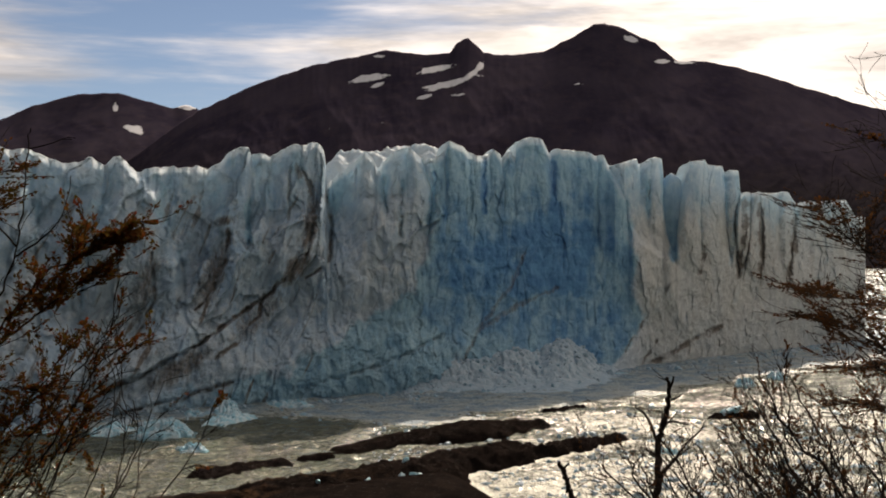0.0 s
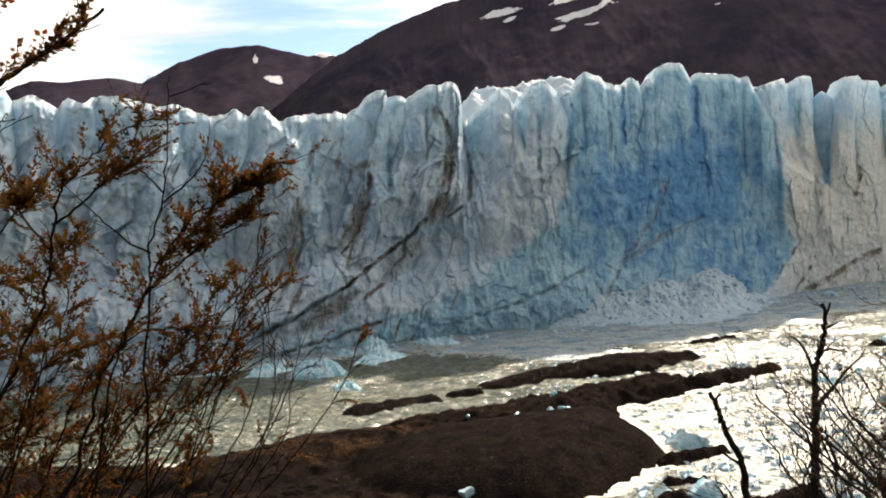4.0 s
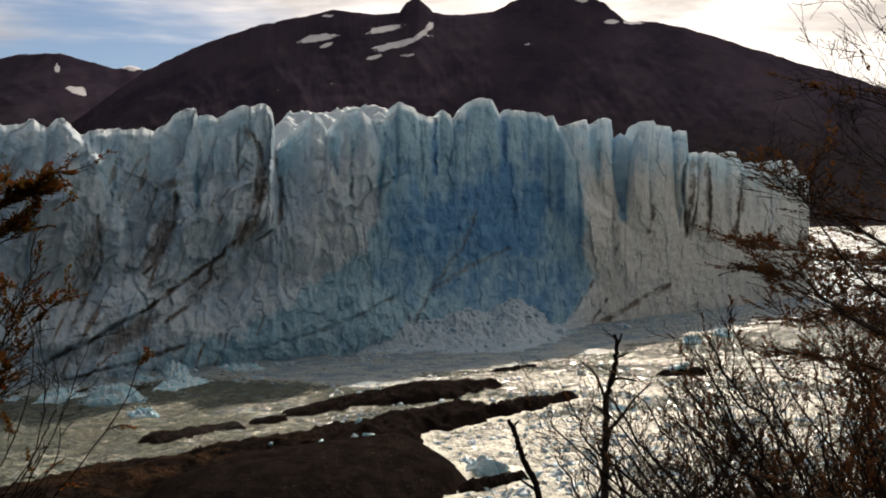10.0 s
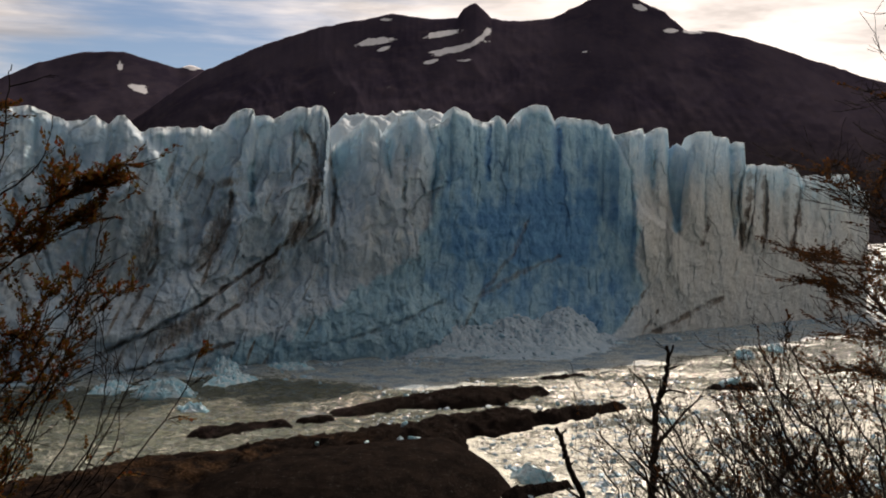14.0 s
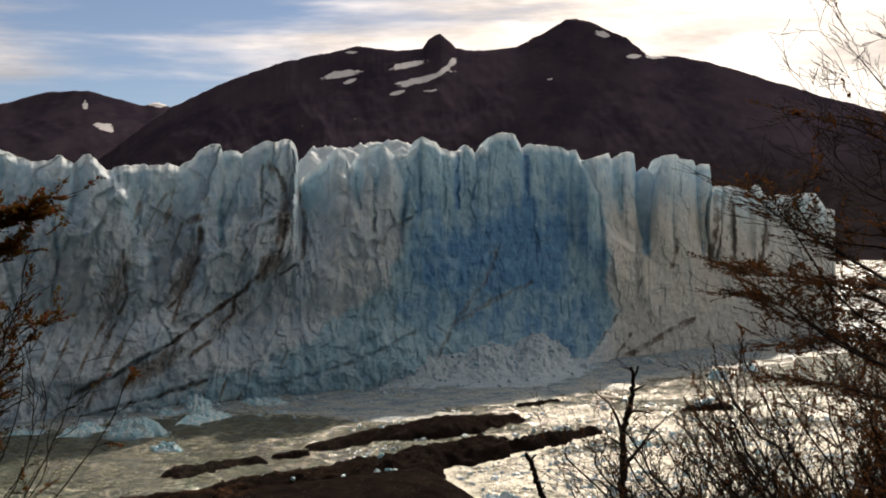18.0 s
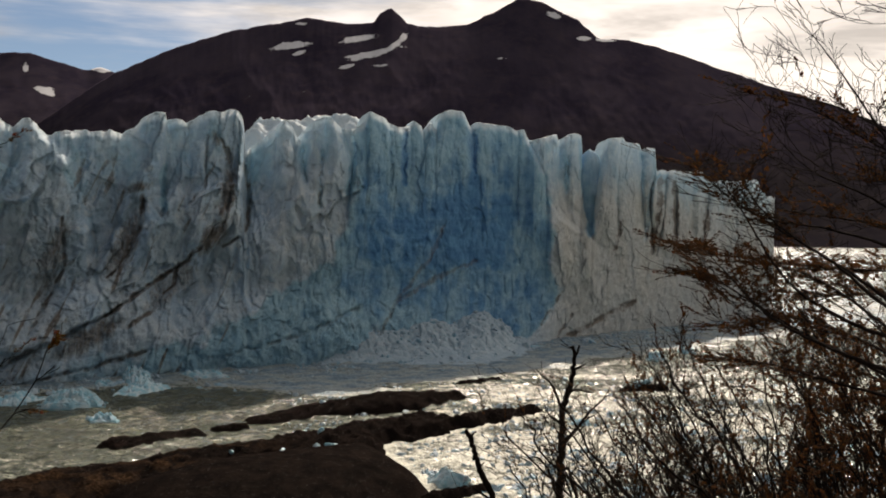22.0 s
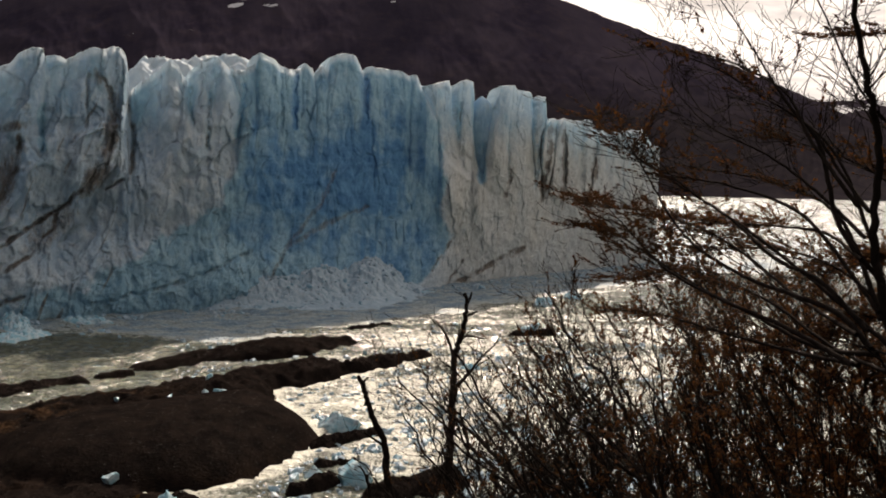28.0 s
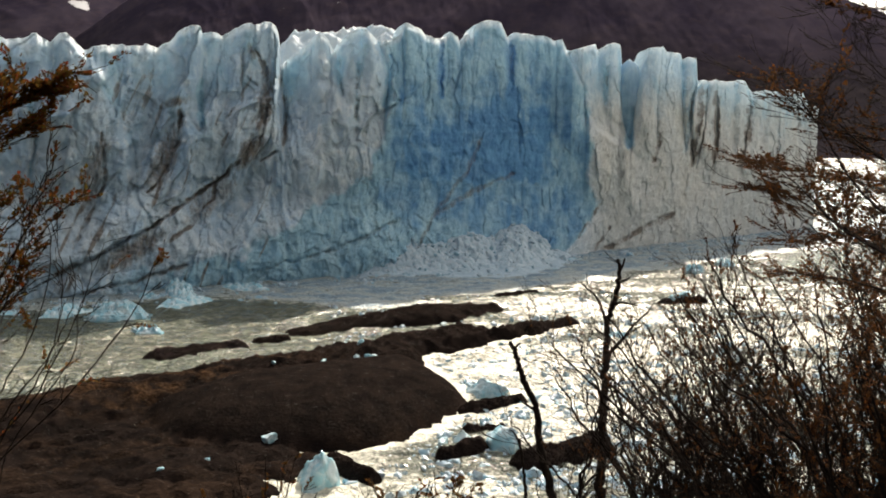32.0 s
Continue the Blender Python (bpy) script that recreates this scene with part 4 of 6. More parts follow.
# ---- loose ice ----
def chunk_arrays(rng, n, where, size):
    """Many small angular lumps: where gives n places, size their radii."""
    a = (1 + 5**0.5) / 2
    v = np.array([(-1, a, 0), (1, a, 0), (-1, -a, 0), (1, -a, 0), (0, -1, a), (0, 1, a), (0, -1, -a), (0, 1, -a), (a, 0, -1), (a, 0, 1), (-a, 0, -1), (-a, 0, 1)], float) / 1.9
    f = np.array([(0, 11, 5), (0, 5, 1), (0, 1, 7), (0, 7, 10), (0, 10, 11), (1, 5, 9), (5, 11, 4), (11, 10, 2), (10, 7, 6), (7, 1, 8),
                  (3, 9, 4), (3, 4, 2), (3, 2, 6), (3, 6, 8), (3, 8, 9), (4, 9, 5), (2, 4, 11), (6, 2, 10), (8, 6, 7), (9, 8, 1)])
    vs = v[None] * rng.uniform(0.55, 1.25, (n, 12, 1)) * (size[:, None, None] * rng.uniform(0.6, 1.3, (n, 1, 3)))
    turn = rng.uniform(0, 6.283, n)
    c, s = np.cos(turn)[:, None], np.sin(turn)[:, None]
    vs = np.stack([vs[..., 0] * c - vs[..., 1] * s, vs[..., 0] * s + vs[..., 1] * c, vs[..., 2]], -1) + where[:, None, :]
    return vs.reshape(-1, 3), (f[None] + 12 * np.arange(n)[:, None, None]).reshape(-1, 3)


def front_y(x):
    return along(FRONT, x)


rng = np.random.RandomState(11)
# the heap under the scar: its skyline by bearing and rise from the lookout, its foot on the water
HEAP_TOP = ((-0.075, -0.140), (-0.055, -0.131), (-0.033, -0.110), (-0.010, -0.092), (0.023, -0.096), (0.0485, -0.0975), (0.068, -0.092), (0.096, -0.0955), (0.108, -0.085), (0.122, -0.0825), (0.139, -0.092), (0.153, -0.1055), (0.170, -0.112), (0.185, -0.122))
HEAP_FOOT = ((-0.08, 250), (0.0, 254), (0.11, 252), (0.16, 261), (0.20, 284))
hu, hb = np.meshgrid(np.linspace(-0.075, 0.182, 330), np.linspace(0, 1, 110), indexing="ij")
ice_at = np.array([np.interp(u, np.array([p[0] / p[1] for p in FRONT]), np.array([p[1] for p in FRONT])) for u in hu[:, 0]])[:, None]
foot_at = along(HEAP_FOOT, hu)
hy = foot_at + (ice_at + 1 - foot_at) * hb
hx = hu * hy
rough_heap, heap_edge = facets(hx + 1.5 * fbm(hx / 5, hy / 5, 4.0, 2), hy, 2.6, 2.4, 31)
small_heap, _ = facets(hx, hy, 1.4, 1.3, 37)
hz = (EYE + along(HEAP_TOP, hu) * (ice_at - 3)).clip(0.5) * (0.06 * smooth(hb, 0.0, 0.06) + 0.94 * smooth(hb, 0.10, 0.95) ** 0.9)
hz = hz + np.clip(hz / 4, 0.12, 1) * (0.40 * rough_heap + 0.14 * small_heap + 0.9 * fbm(hx / 6, hy / 6, 2.0, 4, 0.6) - 0.3 * (1 - smooth(heap_edge, 0.0, 0.15))) - 0.25
heap = thing("ice_heap", "heap of freshly fallen broken ice below the blue scar", "ice")
part("heap_core", sheet("heap_core", hx, hy, hz, LOOSE), heap)
n = 420
iu, ib = rng.randint(5, 325, n), (rng.beta(2, 1.4, n) * 108).astype(int)
v, f = chunk_arrays(rng, n, np.stack([hx[iu, ib], hy[iu, ib], hz[iu, ib]], 1), rng.gamma(2.0, 0.15, n) + 0.12)
part("rubble", soup("rubble", v, f, LOOSE), heap, "angular blocks of pale ice", "stuff")

# brash along the whole foot and adrift
n = 9000
cx = rng.uniform(-120, 168, n)
off = 2 + rng.gamma(1.3, 13.0, n)
cy = front_y(cx) - off
patchy = fbm(cx / 14, cy / 7, 3.0, 3)
keep = patchy > -0.12 + 0.012 * off
v, f = chunk_arrays(rng, keep.sum(), np.stack([cx, cy, 0.1 + 0 * cx], 1)[keep], (rng.gamma(1.3, 0.17, n) + 0.08)[keep])
tagged(new("brash_ice", soup("brash_ice", v, f, LOOSE)), "small broken ice floating along the glacier foot", "ice", kind="stuff")
n = 13000
cy = 92 + 140 * rng.beta(1.0, 1.8, n)
cx = rng.uniform(-0.07, 0.6, n) * cy
ok = (ground_height(cx, cy) < -1.5) & (fbm(cx / 11, cy / 6, 8.0, 3) > -0.20)
v, f = chunk_arrays(rng, ok.sum(), np.stack([cx, cy, 0.05 + 0 * cx], 1)[ok], np.minimum(rng.gamma(1.3, 0.19, n) + 0.07, 0.8)[ok])
tagged(new("drifting_ice", soup("drifting_ice", v, f, LOOSE)), "small ice pieces drifting in foamy water", "ice", kind="stuff")


def lump(name, size, seed, material, flat=1.0, sharp=0.35):
    """An uneven ice-worn block; size in metres along x, y, z."""
    bm = bmesh.new()
    bmesh.ops.create_icosphere(bm, subdivisions=4, radius=0.5)
    co = np.array([v.co[:] for v in bm.verts]) * 2
    g = np.random.RandomState(int(seed * 10) + 1)
    for _ in range(13 + int(18 * max(sharp - 0.4, 0))):
        d = g.normal(size=3)
        d /= np.linalg.norm(d)
        co = co - d * np.maximum(co @ d - g.uniform(0.45, 0.92), 0)[:, None]
    r = 1 + 0.30 * sharp * fbm(co[:, 0] * 1.3 + seed, co[:, 1] * 1.3, co[:, 2] * 1.3, 3) + 0.10 * sharp * ridged(co[:, 0] * 3, co[:, 1] * 3 + seed, co[:, 2] * 3, 2)
    if sharp > 0.8:
        # a leaning horn of ice over a broad foot
        up = np.clip(co[:, 2] + 0.4, 0, 2)
        co[:, 0] = co[:, 0] * (1.1 - 0.55 * up) - 0.30 * up
        co[:, 1] = co[:, 1] * (1.1 - 0.50 * up)
        co[:, 2] = co[:, 2] + 0.45 * np.maximum(up - 0.55, 0) * (1 + 0.6 * np.sin(7 * co[:, 0] + 2 * co[:, 1]))
    co = co * r[:, None] * 0.55 * np.array(size)
    for v, c in zip(bm.verts, co):
        v.co = c
    mesh = bpy.data.meshes.new(name)
    bm.to_mesh(mesh)
    bm.free()
    mesh.polygons.foreach_set("use_smooth", np.full(len(mesh.polygons), True))
    mesh.materials.append(material)
    return mesh


def floe_mesh(name, size, seed, material):
    """A low drifting floe with broken peaks; size in metres along x, y, z."""
    ang, rad = np.meshgrid(np.linspace(0, 2 * math.pi, 72), np.linspace(0, 1.15, 34), indexing="ij")
    edge = 1 + 0.30 * fbm(1.3 * np.cos(ang) + seed, 1.3 * np.sin(ang), 0.5, 3)
    x, y = 0.5 * size[0] * rad * edge * np.cos(ang), 0.5 * size[1] * rad * edge * np.sin(ang)
    block, crack = facets(x * 1.0 + 9 * seed, y * 1.4, max(size[0] / 7, 0.7), max(size[1] / 5, 0.7), int(seed) + 41)
    peak = np.maximum(ridged(x / size[0] * 2.2 + seed, y / size[1] * 2.2, 0.4, 3, 0.6), 0) ** 1.6
    z = 0.52 * size[2] * ((1 - rad ** 3) * (0.22 + 0.30 * peak) + 0.20 * block * (1 - rad ** 4) - 0.10 * (1 - smooth(crack, 0, 0.12))) - 0.25 * size[2] * smooth(rad, 0.9, 1.15)
    z[:, -1] = -0.6
    return sheet(name, x, y, z, material, soft=False)


BERGS = (
    (-7.1, 99.0, 0.5, 5.2, 4.4, 5.4, 1), (11.7, 111.5, 0.3, 5.4, 4.2, 3.6, 2), (12.2, 135, 0.3, 8.4, 4.4, 3.4, 3), (-14.4, 110.3, 1.2, 2.0, 1.6, 2.0, 4),
    (7.6, 114, 0.2, 2.8, 2.0, 1.8, 5), (5.2, 112, 0.2, 1.3, 1.2, 1.8, 6), (60.6, 214, 0.9, 4.6, 4.0, 3.6, 7), (-54, 195, 0.4, 12, 7, 5.5, 8),
    (-45, 211, 0.1, 15, 6, 3.2, 9), (-50, 229, 0.3, 17, 6, 4.4, 10), (-45, 180, 0.0, 6, 4, 2.6, 11), (39, 176, 0.1, 4.0, 3.0, 1.8, 12), (-66, 200, 0.2, 9, 6, 3.2, 13),
    (9.5, 104, 0.0, 3.0, 2.4, 1.2, 14), (-36, 233, 0.2, 11, 5, 3.0, 15), (78, 262, 0.4, 7, 4, 4.0, 16), (92, 280, 0.2, 9, 5, 3.5, 17), (-7, 98.5, 0.2, 2.4, 1.6, 1.2, 18),
)
for x, y, z, a, b, c, seed in BERGS:
    shape = floe_mesh("iceberg", (a, b, c), seed * 1.7, BERG) if y > 175 and seed != 7 else lump("iceberg", (a, b, c), seed * 3.7, BERG, sharp=1.0 if seed == 1 else 0.6)
    ob = tagged(new("iceberg", shape), "small white and pale blue iceberg aground in the lake" if y < 120 else "pale blue ice floe drifting off the glacier foot", "iceberg", "icebergs in the lake")
    ob.matrix_world = pose(x, y, z + 0.12 * c, 0, 0, seed * 47 % 360)
floe_rng = random.Random(8)
for i in range(16):
    x = floe_rng.uniform(-92, -28) if i < 11 else floe_rng.uniform(-20, 120)
    size = floe_rng.uniform(3.0, 8.5)
    ob = tagged(new("ice_floe", floe_mesh("ice_floe", (size, size * 0.6, size * floe_rng.uniform(0.2, 0.34)), 3 + i * 1.3, LOOSE if i % 2 else BERG)), "broken pale ice floe drifting off the glacier foot", "ice floe", "floes along the glacier foot")
    ob.matrix_world = pose(x, float(front_y(x)) - floe_rng.uniform(8, 34), 0.1, 0, 0, floe_rng.uniform(0, 360))
for x, y, c, seed in ((-10.8, 143.2, 1.1, 1), (-6.1, 143.6, 0.9, 2), (-4.4, 144.4, 0.8, 3), (-6, 157, 1.2, 4), (-18.2, 145.5, 0.7, 5), (-8.4, 160.6, 1.0, 6), (-3.6, 144.8, 0.6, 9), (-9, 143.6, 0.5, 10), (-24, 100, 0.6, 7), (-20, 104, 0.5, 8)):
    ob = tagged(new("ice_block", lump("ice_block", (c * 1.5, c, c), seed * 5.1, BERG)), "stranded white ice block on dark rock", "ice block", "blocks stranded on the rock")
    ob.matrix_world = pose(x, y, float(ground_height(np.array([x]), np.array([y]))[0]) + 0.35 * c, 0, 0, seed * 61 % 360)

# ---- rocks standing out of the water ----
ISLANDS = (
    (((-17, 180, 3, 0.5), (-9, 186, 4, 1.0)), ((-9, 186, 4, 1.2), (6, 195, 6.5, 1.9)), ((6, 195, 6.0, 1.8), (19, 203.5, 2.8, 0.9))),
    (((23, 222, 1.6, 0.6), (31, 228, 1.3, 0.45)),),
    (((-38, 159, 2.4, 0.9), (-27, 168, 1.6, 0.5)),),
    (((9, 126, 1.7, 0.9), (16, 131, 1.3, 0.8)),),
    (((5.3, 108.3, 1.2, 0.7), (8.9, 110.8, 1.3, 0.9)),),
    (((8.4, 117, 1.0, 0.6), (12.2, 118.4, 0.9, 0.5)),),
    (((14, 105, 2.2, 1.2), (22, 110, 2.6, 1.3)),),
    (((57, 212, 1.8, 0.8), (65, 214, 1.8, 0.8)),),
    (((-7, 105, 1.6, 0.9), (-3, 101, 1.3, 0.7)),),
    (((-24, 172, 1.0, 0.4), (-20, 174, 1.0, 0.4)),),
)
for humps in ISLANDS:
    ends = [e for h in humps for e in h]
    lo_x, hi_x = min(e[0] - 1.7 * e[2] for e in ends), max(e[0] + 1.7 * e[2] for e in ends)
    lo_y, hi_y = min(e[1] - 1.7 * e[2] for e in ends), max(e[1] + 1.7 * e[2] for e in ends)
    rx, ry = np.meshgrid(np.linspace(lo_x, hi_x, 110), np.linspace(lo_y, hi_y, 90), indexing="ij")
    rz = np.max([hump(rx, ry, a, b) for a, b in humps], axis=0)
    rz = np.maximum(rz + roughen(rx, ry) * smooth(rz, -2, 1) * 0.8, -2.0)
    tagged(new("rock", sheet("rock", rx, ry, rz, ROCK)), "low dark wet rock washed by the lake", "rock", "rocks in the lake")

# ---- mountains ----
SKYLINE = ((-1.6, 0.10), (-0.75, 0.13), (-0.594, 0.1344), (-0.57, 0.142), (-0.538, 0.138), (-0.482, 0.14), (-0.447, 0.132), (-0.405, 0.150), (-0.355, 0.162), (-0.319, 0.161), (-0.27, 0.1475), (-0.262, 0.1475), (-0.255, 0.150), (-0.247, 0.1475), (-0.242, 0.145), (-0.2, 0.12), (0.6, 0.05), (1.6, 0.06))
MASSIF = ((-0.5, -0.02), (-0.40, 0.03), (-0.309, 0.097), (-0.242, 0.144), (-0.186, 0.170), (-0.124, 0.190), (-0.080, 0.198), (-0.057, 0.2036), (-0.021, 0.199), (0.008, 0.2005), (0.0145, 0.210),
          (0.0257, 0.2155), (0.034, 0.208), (0.041, 0.2003), (0.069, 0.1974), (0.0995, 0.2012), (0.125, 0.2134), (0.150, 0.2273), (0.161, 0.229), (0.178, 0.2243),
          (0.2115, 0.209), (0.231, 0.192), (0.265, 0.190), (0.307, 0.1806), (0.362, 0.1635), (0.418, 0.1464), (0.468, 0.133), (0.528, 0.1125), (0.59, 0.092), (0.70, 0.05), (0.9, -0.02))
FAR_RANGE = ((-1.6, 0.05), (0.3, 0.05), (0.5, 0.08), (0.589, 0.0927), (0.62, 0.097), (0.668, 0.102), (0.70, 0.098), (0.727, 0.1026), (0.786, 0.087), (0.85, 0.1), (1.0, 0.09), (1.6, 0.08))
SNOW_MASSIF = ((-0.072, 0.1745, 0.019, 0.0038, 0.14), (-0.008, 0.1835, 0.020, 0.0036, 0.22), (0.004, 0.1685, 0.034, 0.0044, 0.24), (0.030, 0.179, 0.017, 0.0034, 0.70), (0.188, 0.2115, 0.008, 0.003, -0.3),
               (-0.062, 0.197, 0.010, 0.0025, 0.0), (-0.018, 0.156, 0.010, 0.002, 0.2), (0.216, 0.1895, 0.010, 0.0022, 0.1), (0.240, 0.189, 0.011, 0.0022, -0.05), (-0.064, 0.168, 0.010, 0.002, 0.4), (0.017, 0.158, 0.012, 0.002, 0.1),
               (0.135, 0.168, 0.010, 0.0015, 0.1))
SNOW_WEST = ((-0.306, 0.126, 0.0095, 0.004, -0.1), (-0.299, 0.122, 0.0045, 0.003, -0.6), (-0.3244, 0.147, 0.003, 0.0045, 0.1), (-0.253, 0.148, 0.012, 0.0035, -0.15))
SNOW_EAST = ((0.62, 0.080, 0.02, 0.006, 0.2), (0.70, 0.085, 0.03, 0.006, -0.2), (0.75, 0.083, 0.02, 0.005, 0.3), (0.66, 0.088, 0.014, 0.004, 0.5))


def mountain(name, label, line, patches, lo, hi, columns, foot, top, ruggedness, seed, lower=0.0):
    """A range whose skyline rises over each bearing by the given slope, from its foot to its ridge (metres ahead)."""
    b = np.linspace(lo, hi, columns)[:, None]
    k = np.concatenate([np.linspace(0, 1, 130), np.linspace(1.02, 1.25, 10)])[None, :]
    ahead = foot + (top - foot) * k
    crestline = along(line, b) + 0.0011 * fbm(b * 90, 0.5, seed, 3)
    front = np.clip(k, 0, 1)
    wide = np.hanning(columns // 9 * 2 + 1)
    broad = np.convolve(np.pad(along(line, b[:, 0]), columns // 9, mode="edge"), wide / wide.sum(), "valid")[:, None]
    crestline = broad + (crestline - broad) * front ** 5
    ridge = EYE + crestline * top
    z = ridge * (0.16 * front + 0.84 * front ** 1.35)
    spurs = ridged(b * 9 + 0.25 * fbm(b * 5, front * 3, seed, 2), front * 1.1, seed + 3, 4, 0.55)
    gullies = ridged(b * 34, front * 2.6, seed + 5, 4, 0.6)
    z = z + ruggedness * (spurs * 18 + gullies * 0.6 + 3 * fbm(b * 130, front * 26, seed + 8, 3)) * np.sin(np.pi * front) ** 0.8
    # nothing on the slope may stand over the skyline
    z = np.minimum(z, EYE + crestline * ahead * (1 - 0.004 * (1 - front)))
    z = np.where(k > 1, ridge - (k - 1) * 2600, z) - 3
    x, y = b * ahead, ahead + 0 * b
    v = (z - EYE) / ahead
    snow = np.full(z.shape, 0.0)
    for u0, v0, a, c, tilt in patches:
        du, dv = b - u0, v - v0
        along_, across = du * math.cos(tilt) + dv * math.sin(tilt), -du * math.sin(tilt) + dv * math.cos(tilt)
        snow = np.maximum(snow, 1.1 - 0.65 * np.hypot(along_ / (0.95 * a), across / (0.9 * c)))
    snow = np.clip(snow, -0.6, 1)
    wood = 1 - smooth(v + 0.012 * fbm(b * 14, front * 5, seed, 3), 0.045, 0.125)
    mesh = sheet(name, x, y, z, MOUNTAIN, {"snow": snow, "wood": wood})
    return tagged(new(name, mesh), label, "mountain", "mountains round the lake")


mountain("mountain", "dark brown mountain massif with a few snow patches under its two summits", MASSIF, SNOW_MASSIF, -0.5, 0.9, 1100, 2150, 3350, 0.8, 2.0)
mountain("mountain", "dark rounded mountain with two small snow patches", SKYLINE, SNOW_WEST, -1.5, 0.3, 500, 2950, 4600, 0.8, 31.0)
mountain("mountain", "distant blue-grey range streaked with snow across the lake", FAR_RANGE, SNOW_EAST, -0.9, 1.5, 400, 2700, 4700, 0.7, 57.0)


# ---- trees ----
def from_eye(u, v, ahead):
    return Vector((u * ahead, ahead, EYE + v * ahead))


def soil_at(x, y):
    return float(ground_height(np.array([float(x)]), np.array([float(y)]))[0])


class Wood:
    """Gathers round tapered tubes into one mesh."""

    def __init__(self):
        self.v, self.f = [], []

    def tube(self, pts, r0, r1, sides):
        base, n = len(self.v), len(pts)
        side = Vector((0.31, 0.77, 0.55))
        for i, p in enumerate(pts):
            d = (pts[min(i + 1, n - 1)] - pts[max(i - 1, 0)]).normalized()
            a = d.cross(side).normalized()
            b = d.cross(a)
            r = r0 + (r1 - r0) * (i / (n - 1)) ** 0.8
            for k in range(sides):
                w = 6.28318 * k / sides
                self.v.append(p + a * (r * math.cos(w)) + b * (r * math.sin(w)))
        for i in range(n - 1):
            for k in range(sides):
                o, e = base + i * sides, (k + 1) % sides
                self.f.append((o + k, o + e, o + sides + e, o + sides + k))

    def mesh(self, name, material):
        return soup(name, [tuple(p) for p in self.v], self.f, material, True)


def bend(pts, rng, n, wiggle):
    """A smooth, slightly crooked line of n points through pts."""
    out = []
    m = len(pts) - 1
    for i in range(n):
        t = m * i / (n - 1)
        k = min(int(t), m - 1)
        t -= k
        p0, p1, p2, p3 = pts[max(k - 1, 0)], pts[k], pts[k + 1], pts[min(k + 2, m)]
        p = 0.5 * ((2 * p1) + (p2 - p0) * t + (2 * p0 - 5 * p1 + 4 * p2 - p3) * t * t + (3 * p1 - p0 - 3 * p2 + p3) * t**3)
        if 0 < i < n - 1:
            p = p + Vector((rng.gauss(0, wiggle), rng.gauss(0, wiggle), rng.gauss(0, wiggle)))
        out.append(p)
    return out


def twig(wood, leaves, start, way, length, r, depth, rng, leafy, lift=0.25, thin=0.0009):
    """A branchlet with side shoots; leafy ones lie flat and carry two rows of leaves."""
    n = 6 if depth else 5
    flat = leafy >= 0.2
    pts, p, d = [start], start.copy(), way.normalized()
    for i in range(n):
        d = (d + Vector((rng.gauss(0, 0.13), rng.gauss(0, 0.13), rng.gauss(0, 0.045 if flat else 0.11) + (0.02 if flat else lift * 0.14)))).normalized()
        p = p + d * (length / n)
        pts.append(p.copy())
    wood.tube(pts, r, max(thin, r * 0.35), 4 if r > 0.004 else 3)
    if depth:
        for i in range(rng.randint(2, 4)):
            k = rng.randint(1, n)
            q = Vector((rng.gauss(0, 1), rng.gauss(0, 1), rng.gauss(0, 0.10 if flat else 0.6))).normalized()
            twig(wood, leaves, pts[k], d * 0.9 + q * 0.62, length * rng.uniform(0.35, 0.7), max(thin, r * 0.55), depth - 1, rng, leafy, lift, thin)
    if rng.random() < leafy:
        up = Vector((rng.gauss(0, 0.16), rng.gauss(0, 0.16), 1)).normalized()
        for k in range(1, len(pts)):
            for j in range(rng.randint(3, 6)):
                side = d.cross(up) * (1 if j % 2 else -1)
                leaves.append((pts[k] + (pts[k] - pts[k - 1]) * rng.uniform(-1, 0.2) + Vector((rng.gauss(0, 0.004), rng.gauss(0, 0.004), rng.gauss(0, 0.002))), (d * 0.6 + side * rng.uniform(0.4, 1.0) + Vector((0, 0, rng.gauss(-0.05, 0.16)))).normalized(), up))


def leaf_mesh(leaves, size, rng, material):
    v, f = [], []
    for p, d, up in leaves:
        s = size * rng.uniform(0.6, 1.25)
        side = d.cross(up + Vector((rng.gauss(0, 0.5), rng.gauss(0, 0.5), rng.gauss(0, 0.3)))).normalized() * (0.36 * s)
        fold = d.cross(side).normalized() * (0.12 * s)
        b = len(v)
        v += [p, p + d * (0.45 * s) + side + fold, p + d * s, p + d * (0.5 * s) - side + fold]
        f.append((b, b + 1, b + 2, b + 3))
    return soup("foliage", [tuple(p) for p in v], f, material)


SIDE = Vector((-0.058, -0.044, -0.005)), Vector((0.053, -0.066, 0.025))


